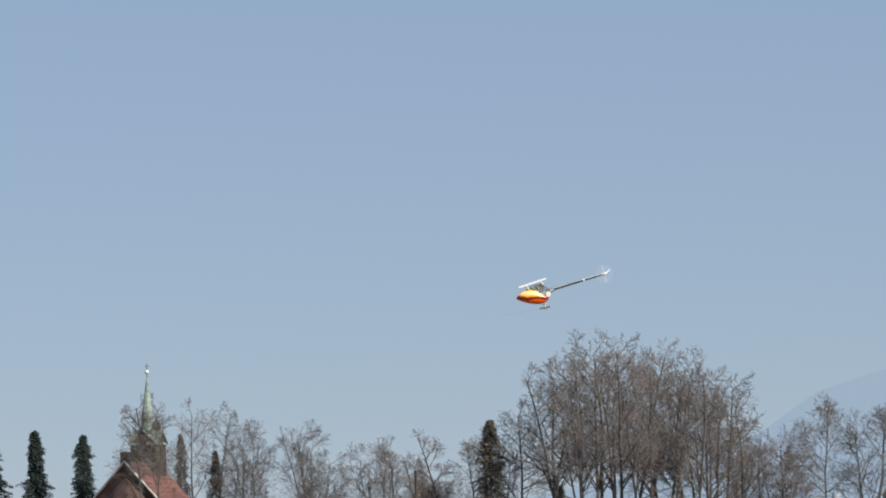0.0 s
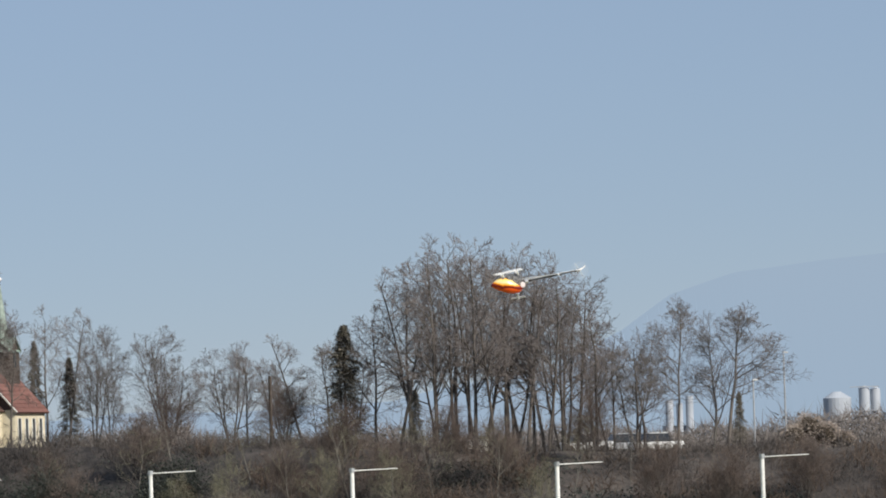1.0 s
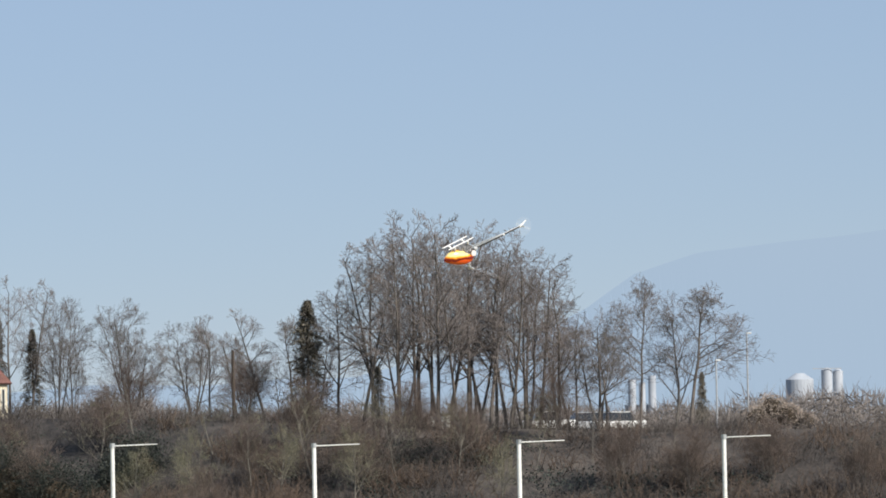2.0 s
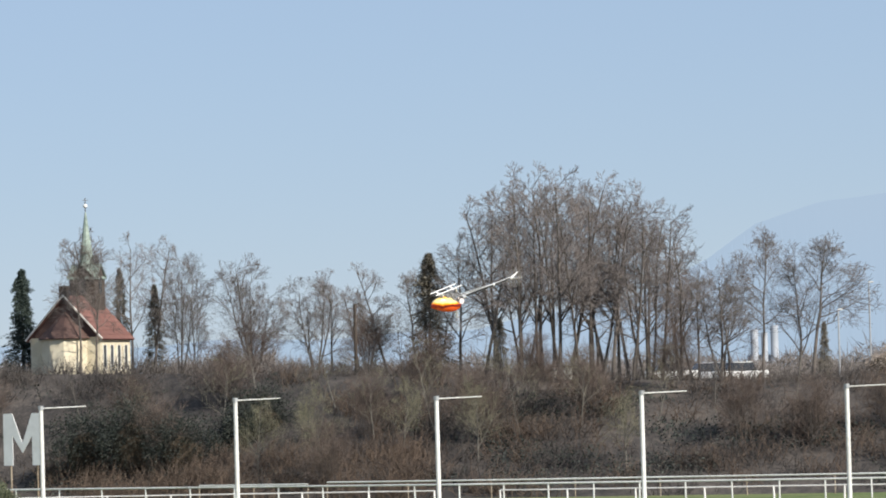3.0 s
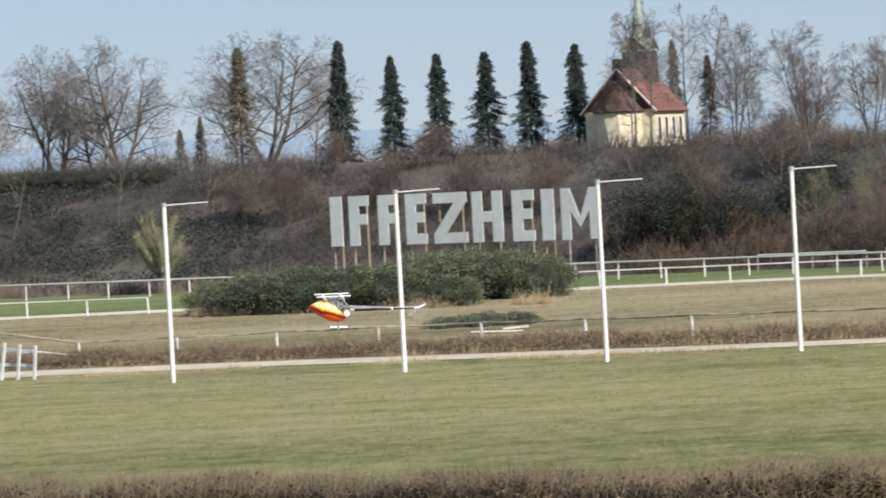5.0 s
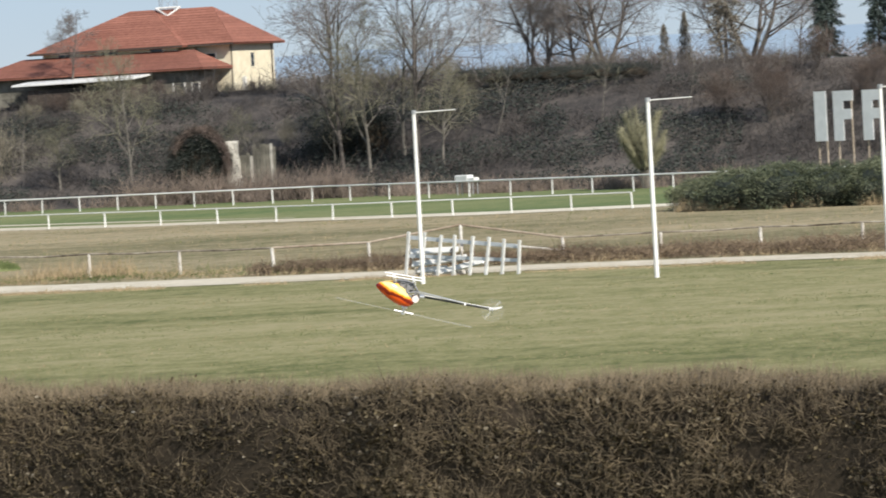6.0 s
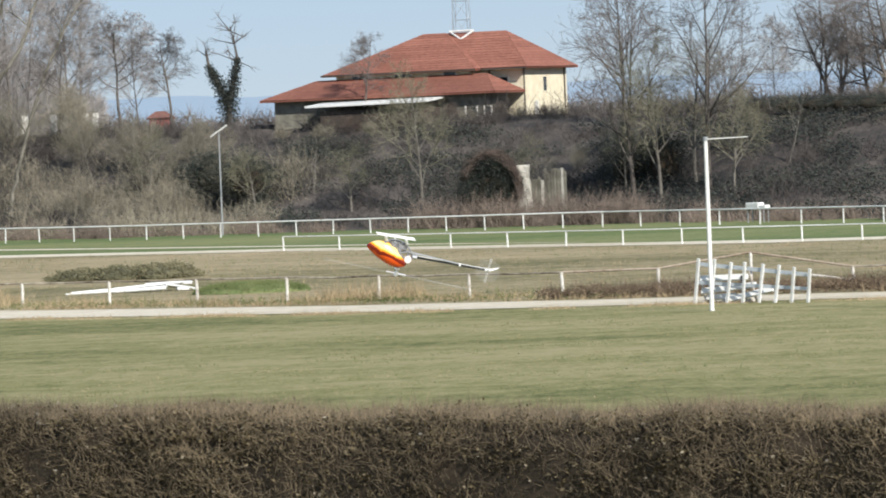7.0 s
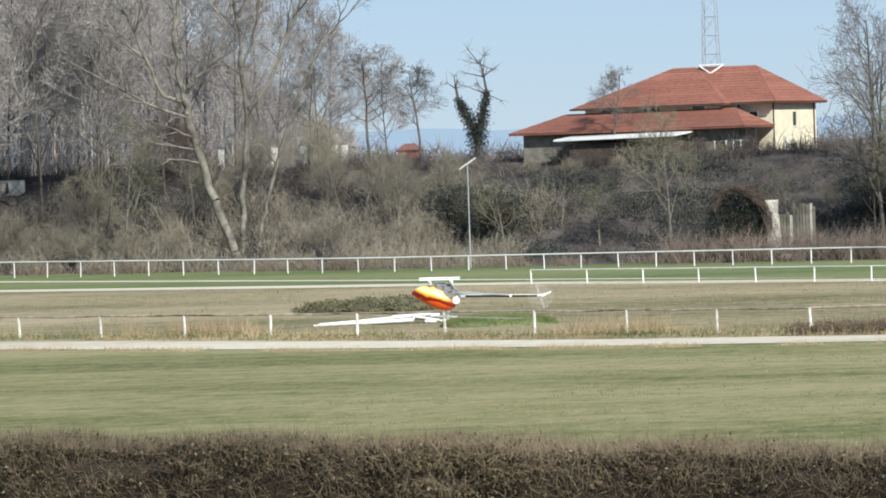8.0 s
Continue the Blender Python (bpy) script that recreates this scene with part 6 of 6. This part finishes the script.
def far_woods():
    """Bare woods far behind the plateau."""
    rng = np.random.default_rng(31)
    n = 120000
    az = np.concatenate([rng.uniform(-0.02, 0.36, n * 2 // 3), rng.uniform(-0.2, 0.0, n // 3)])
    dist = rng.uniform(560, 900, len(az))
    x, y = -np.sin(az) * dist, np.cos(az) * dist
    h = np.where(az < -0.02, 5.5, 7.0) + 2.5 * np.array([noise.noise((a * 30, 0, 2)) for a in az]) + 2.5 * np.array([noise.noise((a * 110, d * 0.01, 7)) for a, d in zip(az, dist)])
    p0 = np.stack([x, y, 5 + h * rng.random(len(x)) * 0.8], 1)
    p1 = p0 + rng.normal(0, 0.9, p0.shape) + np.stack([0 * x, 0 * x, h * 0.1], 1)
    ob = new("far_woods", mesh_np("far_woods", *spikes(p0, p1, rng.uniform(0.04, 0.09, len(x))), TWIG))
    tagged(ob, "low bare woods in the distance", "woods", kind="stuff")

    # the nearer wood behind the old trees
    n = 100000
    az = 0.275 + 0.125 * rng.random(n)
    dist = rng.uniform(490, 560, n)
    x, y = -np.sin(az) * dist, np.cos(az) * dist
    full = np.interp(az, [0.275, 0.3, 0.33, 0.4], [7.0, 15.0, 22.0, 24.0])
    h = full * (1 + 0.25 * np.array([noise.noise((a * 90, d * 0.02, 3)) for a, d in zip(az, dist)]))
    p0 = np.stack([x, y, 5 + h * rng.random(n) ** 1.2], 1)
    p1 = p0 + rng.normal(0, 0.6, p0.shape) + np.array([0, 0, 0.9])
    stem = rng.random(900)
    sa = 0.275 + 0.125 * stem
    sd = rng.uniform(490, 560, 900)
    sh = np.interp(sa, [0.275, 0.3, 0.33, 0.4], [7.0, 15.0, 22.0, 24.0]) * rng.uniform(0.7, 1.05, 900)
    sx, sy = -np.sin(sa) * sd, np.cos(sa) * sd
    stems = spikes(np.stack([sx, sy, 5 + 0 * sx], 1), np.stack([sx + rng.normal(0, 0.6, 900), sy, 6 + sh], 1), rng.uniform(0.08, 0.15, 900))
    ob = new("wood_behind", mesh_np("wood_behind", *joined(spikes(p0, p1, rng.uniform(0.018, 0.04, n)), stems), WOOD_TWIG))
    tagged(ob, "dense grey-brown bare wood behind the old trees", "woods", kind="stuff")


far_woods()


# ---- the model helicopter, which flies on its back ----
def canopy_paint():
    m = bpy.data.materials.new("canopy_paint")
    m.use_nodes = True
    n, k = m.node_tree.nodes, m.node_tree.links
    b = n["Principled BSDF"]
    tc = n.new("ShaderNodeTexCoord")
    sep = n.new("ShaderNodeSeparateXYZ")
    k.new(tc.outputs["Object"], sep.inputs[0])
    # stripes run along the sloping axis of the hull
    mad = n.new("ShaderNodeMath")
    mad.operation = "MULTIPLY_ADD"
    mad.inputs[1].default_value = -0.2545
    k.new(sep.outputs["X"], mad.inputs[0])
    k.new(sep.outputs["Z"], mad.inputs[2])
    wob = n.new("ShaderNodeTexNoise")
    wob.inputs["Scale"].default_value = 9
    k.new(tc.outputs["Object"], wob.inputs["Vector"])
    add = n.new("ShaderNodeMath")
    add.operation = "MULTIPLY_ADD"
    add.inputs[1].default_value = 0.07
    k.new(wob.outputs["Fac"], add.inputs[0])
    k.new(mad.outputs[0], add.inputs[2])
    rng = n.new("ShaderNodeMapRange")
    rng.inputs["From Min"].default_value, rng.inputs["From Max"].default_value = -0.2, 0.022
    k.new(add.outputs[0], rng.inputs["Value"])
    cr = n.new("ShaderNodeValToRGB")
    el = cr.color_ramp.elements
    stops = [(0.0, (0.85, 0.1, 0.01)), (0.15, (0.85, 0.1, 0.01)), (0.22, (0.16, 0.01, 0.006)), (0.36, (0.2, 0.015, 0.006)), (0.42, (0.9, 0.26, 0.015)), (0.48, (0.95, 0.5, 0.05)), (0.54, (0.93, 0.7, 0.34)), (0.74, (0.94, 0.7, 0.24)), (0.88, (0.95, 0.42, 0.02)), (1.0, (0.6, 0.05, 0.02))]
    while len(el) < len(stops):
        el.new(0.5)
    for i, (p, c) in enumerate(stops):
        el[i].position, el[i].color = p, (*c, 1)
    k.new(rng.outputs[0], cr.inputs[0])
    k.new(cr.outputs[0], b.inputs["Base Color"])
    b.inputs["Roughness"].default_value = 0.25
    b.inputs["Coat Weight"].default_value = 0.5
    return m


def model_helicopter():
    # x forward; z is towards the skids, since the craft flies upside down
    white = material("white_plastic", (0.78, 0.78, 0.78), (0.85, 0.85, 0.85), 20, 0.35, 0, own=True)
    frame_grey = material("carbon_frame", (0.16, 0.16, 0.17), (0.34, 0.34, 0.35), 30, 0.4, 0, own=True)
    boom_dark = material("carbon_boom", (0.02, 0.02, 0.02), (0.06, 0.06, 0.06), 20, 0.3, 0, own=True)
    alloy = material("bright_alloy", (0.6, 0.6, 0.6), (0.8, 0.8, 0.8), 20, 0.3, 0, own=True, metal=0.7)
    pink = material("pale_pink_gear", (0.8, 0.68, 0.66), (0.88, 0.8, 0.78), 20, 0.4, 0, own=True)
    e = thing("model_helicopter", pose(0, 60, 8), "orange and yellow radio-controlled helicopter flying upside down, white skids uppermost", "model helicopter")
    # canopy: rounded rings from the nose back
    bm = bmesh.new()
    ringset = []
    #       x      z mid   half height  half width
    hull = [(0.74, 0.012, 0.006, 0.006), (0.725, 0.014, 0.024, 0.02), (0.69, 0.015, 0.05, 0.038), (0.64, 0.011, 0.08, 0.056), (0.57, 0.0, 0.105, 0.072),
            (0.5, -0.022, 0.114, 0.08), (0.43, -0.05, 0.108, 0.08), (0.36, -0.083, 0.078, 0.072), (0.31, -0.1, 0.05, 0.06), (0.275, -0.095, 0.028, 0.045)]
    for x, zc, hh, ww in hull:
        ringset.append([bm.verts.new((x, ww * math.cos(a), zc + hh * math.sin(a) * (1.0 if math.sin(a) > 0 else 1.05))) for a in [k * math.pi / 10 for k in range(20)]])
    for p, q in zip(ringset, ringset[1:]):
        for k in range(20):
            bm.faces.new((p[k], p[(k + 1) % 20], q[(k + 1) % 20], q[k]))
    bm.faces.new(ringset[0])
    bm.faces.new(ringset[-1][::-1])
    part("canopy", bm, canopy_paint(), e, "glossy orange canopy with yellow and dark red flames", True)
    # side frames as lattices
    for s in (-1, 1):
        bm = bmesh.new()
        y = s * 0.035
        nodes = [(0.56, 0.09), (0.48, 0.125), (0.4, 0.13), (0.32, 0.11), (0.25, 0.04), (0.22, -0.03), (0.3, -0.06), (0.38, 0.0), (0.46, 0.03)]
        links = [(0, 1), (1, 2), (2, 3), (3, 4), (4, 5), (5, 6), (6, 7), (7, 8), (8, 0), (1, 8), (2, 8), (2, 7), (3, 7), (4, 7), (4, 6)]
        for a, b in links:
            tube(bm, (nodes[a][0], y, nodes[a][1]), (nodes[b][0], y, nodes[b][1]), 0.009, 0.009, 6)
        part("side_frame", bm, frame_grey, e)
    bm = bmesh.new()
    box(bm, 0.3, 0.5, -0.026, 0.026, 0.035, 0.105, None, 0.008)
    part("battery_tray", bm, frame_grey, e)
    bm = bmesh.new()
    tube(bm, (0.39, 0, -0.02), (0.39, 0, 0.05), 0.03, 0.03, 14)
    part("motor", bm, alloy, e)
    for s in (-1, 1):
        bm = bmesh.new()
        tube(bm, (0.268, s * 0.045, -0.05), (0.268, s * 0.056, -0.05), 0.041, 0.039, 20)
        part("side_cover", bm, pink, e, "pale round side cover")
    # skids, uppermost
    for s in (-1, 1):
        bm = bmesh.new()
        tube(bm, (0.66, s * 0.08, 0.163), (0.23, s * 0.08, 0.178), 0.0078, 0.0078, 10)
        part("skid", bm, white, e)
        for x in (0.56, 0.33):
            bm = bmesh.new()
            tube(bm, (x, s * 0.08, 0.166), (x - 0.02, s * 0.04, 0.115), 0.013, 0.015, 8)
            part("skid_strut", bm, white, e)
    # boom, struts and tail
    bm = bmesh.new()
    tube(bm, (0.24, 0, -0.015), (-0.62, 0, -0.002), 0.0125, 0.011, 12)
    part("tail_boom", bm, boom_dark, e)
    for s in (-1, 1):
        bm = bmesh.new()
        tube(bm, (0.27, s * 0.04, 0.03), (-0.3, s * 0.014, 0.006), 0.006, 0.006, 6)
        part("boom_strut", bm, alloy, e)
    bm = bmesh.new()
    tube(bm, (0.2, 0.0, 0.004), (-0.6, 0.0, 0.013), 0.0035, 0.0035, 6)
    part("pushrod", bm, white, e, "thin white tail push rod")
    bm = bmesh.new()
    tube(bm, (-0.3, 0, -0.008), (-0.32, 0, -0.008), 0.016, 0.016, 12)
    part("boom_clamp", bm, white, e)
    bm = bmesh.new()
    tube(bm, (0.22, 0, -0.015), (0.17, 0, -0.015), 0.028, 0.028, 12)
    part("boom_clamp", bm, alloy, e)
    bm = bmesh.new()
    box(bm, -0.64, -0.59, -0.018, 0.018, -0.02, 0.016, None, 0.008)
    part("tail_gearbox", bm, white, e)
    bm = bmesh.new()
    slab(bm, [(-0.61, -0.03, -0.008), (-0.66, -0.03, -0.01), (-0.735, -0.03, 0.03), (-0.745, -0.03, 0.05), (-0.7, -0.03, 0.032), (-0.63, -0.03, 0.012)], (0, 0.006, 0))
    part("tail_fin", bm, white, e)
    blurred = bpy.data.materials.new("spinning_blade_white")
    blurred.use_nodes = True
    blurred.node_tree.nodes["Principled BSDF"].inputs["Base Color"].default_value = (0.8, 0.8, 0.8, 1)
    blurred.node_tree.nodes["Principled BSDF"].inputs["Alpha"].default_value = 0.1
    blade_white = bpy.data.materials.new("rotor_blade_white")
    blade_white.use_nodes = True
    blade_white.node_tree.nodes["Principled BSDF"].inputs["Base Color"].default_value = (0.7, 0.7, 0.7, 1)
    blade_white.node_tree.nodes["Principled BSDF"].inputs["Alpha"].default_value = 0.08
    tail = new("tail_rotor")
    tail.parent = e
    tail.location = (-0.625, 0.05, 0.0)
    for a in (0, 180):
        bm = bmesh.new()
        box(bm, -0.013, 0.013, -0.0025, 0.0025, 0.02, 0.135, Matrix.Rotation(radians(a), 4, "Y"))
        part("tail_blade", bm, blurred, tail)
    # the spinning blur of the tail blades: a clear thin disc
    clear = bpy.data.materials.new("spin_blur_film")
    clear.use_nodes = True
    nt = clear.node_tree
    nt.nodes["Principled BSDF"].inputs["Base Color"].default_value = (0.8, 0.8, 0.8, 1)
    nt.nodes["Principled BSDF"].inputs["Alpha"].default_value = 0.03
    bm = bmesh.new()
    tube(bm, (0, 0.0, 0), (0, 0.003, 0), 0.135, 0.135, 40)
    part("spin_disc", bm, clear, tail, "faint blur of the spinning tail blades")
    bm = bmesh.new()
    tube(bm, (0, -0.04, 0), (0, 0.015, 0), 0.012, 0.012, 10)
    part("tail_hub", bm, alloy, tail)
    # mast and rotor, lowermost
    bm = bmesh.new()
    tube(bm, (0.36, 0, -0.06), (0.36, 0, -0.245), 0.011, 0.011, 10)
    part("mast", bm, alloy, e)
    bm = bmesh.new()
    tube(bm, (0.36, 0, -0.17), (0.36, 0, -0.185), 0.032, 0.032, 14)
    part("swashplate", bm, alloy, e)
    rotor = new("main_rotor")
    rotor.parent = e
    bm = bmesh.new()
    tube(bm, (-0.11, 0, 0), (0.11, 0, 0), 0.014, 0.014, 10)
    tube(bm, (0, 0, -0.025), (0, 0, 0.025), 0.022, 0.022, 12)
    part("hub", bm, alloy, rotor)
    for s in (-1, 1):
        bm = bmesh.new()
        vs = box(bm, 0.1, 0.8, -0.024, 0.024, -0.004, 0.004)
        bmesh.ops.rotate(bm, cent=(0, 0, 0), matrix=Matrix.Rotation(radians(3), 3, "X"), verts=vs)
        if s < 0:
            bmesh.ops.rotate(bm, cent=(0, 0, 0), matrix=Matrix.Rotation(math.pi, 3, "Z"), verts=vs)
        part("main_blade", bm, blade_white, rotor)
    return e, rotor, tail


HELI, ROTOR, TAIL = model_helicopter()

# seconds, nose, tail tip, bank
FLIGHT = [
    (0, (4.33, 75.8, 10.97), (5.7, 75.86, 11.34), -6),
    (0.5, (5.53, 76.68, 9.9), (6.92, 76.81, 10.0), -6),
    (1.0, (6.11, 75.6, 9.68), (7.47, 75.78, 9.9), -6),
    (2.5, (4.83, 70.46, 9.55), (6.01, 71.12, 10.17), -12),
    (3.0, (3.61, 70.58, 8.28), (4.87, 71.16, 8.71), -10),
    (3.5, (1.77, 68.75, 7.19), (3.06, 69.16, 7.46), -7),
    (4.0, (-0.35, 66.82, 6.4), (0.97, 67.17, 6.63), -6),
    (4.2, (-1.28, 65.84, 6.25), (0.05, 66.15, 6.37), -6),
    (5.3, (-6.72, 61.51, 5.34), (-5.36, 61.89, 5.25), -11),
    (5.5, (-7.65, 60.42, 5.13), (-6.28, 60.78, 4.99), -11),
    (6.0, (-9.59, 57.1, 5.11), (-8.26, 57.51, 4.75), -11),
    (6.5, (-11.25, 55.83, 5.56), (-9.87, 56.19, 5.22), -11),
    (7.0, (-12.46, 54.54, 6.04), (-11.1, 54.94, 5.7), -6),
    (7.5, (-13.33, 53.36, 6.32), (-11.92, 53.69, 6.27), -6),
    (8.0, (-14.11, 52.12, 6.0), (-12.71, 52.48, 5.94), -6),
]
SPIN = [(0, -48), (0.5, -20), (1.0, -20), (1.75, -70), (2.5, -118), (3.0, -117), (3.5, -157), (4.0, -170), (4.2, -165), (5.3, -184), (5.5, -185), (6.0, -186), (6.5, -187), (7.0, -187), (7.5, -186), (8.0, -185)]
TAIL_SPIN = [(i * 0.2, i * 77) for i in range(41)]


def flight_pose(nose, tail, bank):
    """The craft between its nose and tail, leaning by bank degrees towards the camera."""
    nose, tail = Vector(nose), Vector(tail)
    f = (nose - tail).normalized()
    side = Vector((0, 0, 1)).cross(f).normalized()
    up = f.cross(side)
    m = Matrix((f, side, up)).transposed().to_4x4()
    return Matrix.Translation((nose + tail) / 2) @ m @ Matrix.Rotation(radians(bank), 4, "X")


def motions():
    walk(HELI, [(t, flight_pose(n, q, b)) for t, n, q, b in FLIGHT])
    walk(ROTOR, [(t, pose(0.36, 0, -0.235, 0, 0, a)) for t, a in SPIN])
    walk(TAIL, [(t, pose(-0.625, 0.05, 0, 0, a, 0)) for t, a in TAIL_SPIN])


motions()
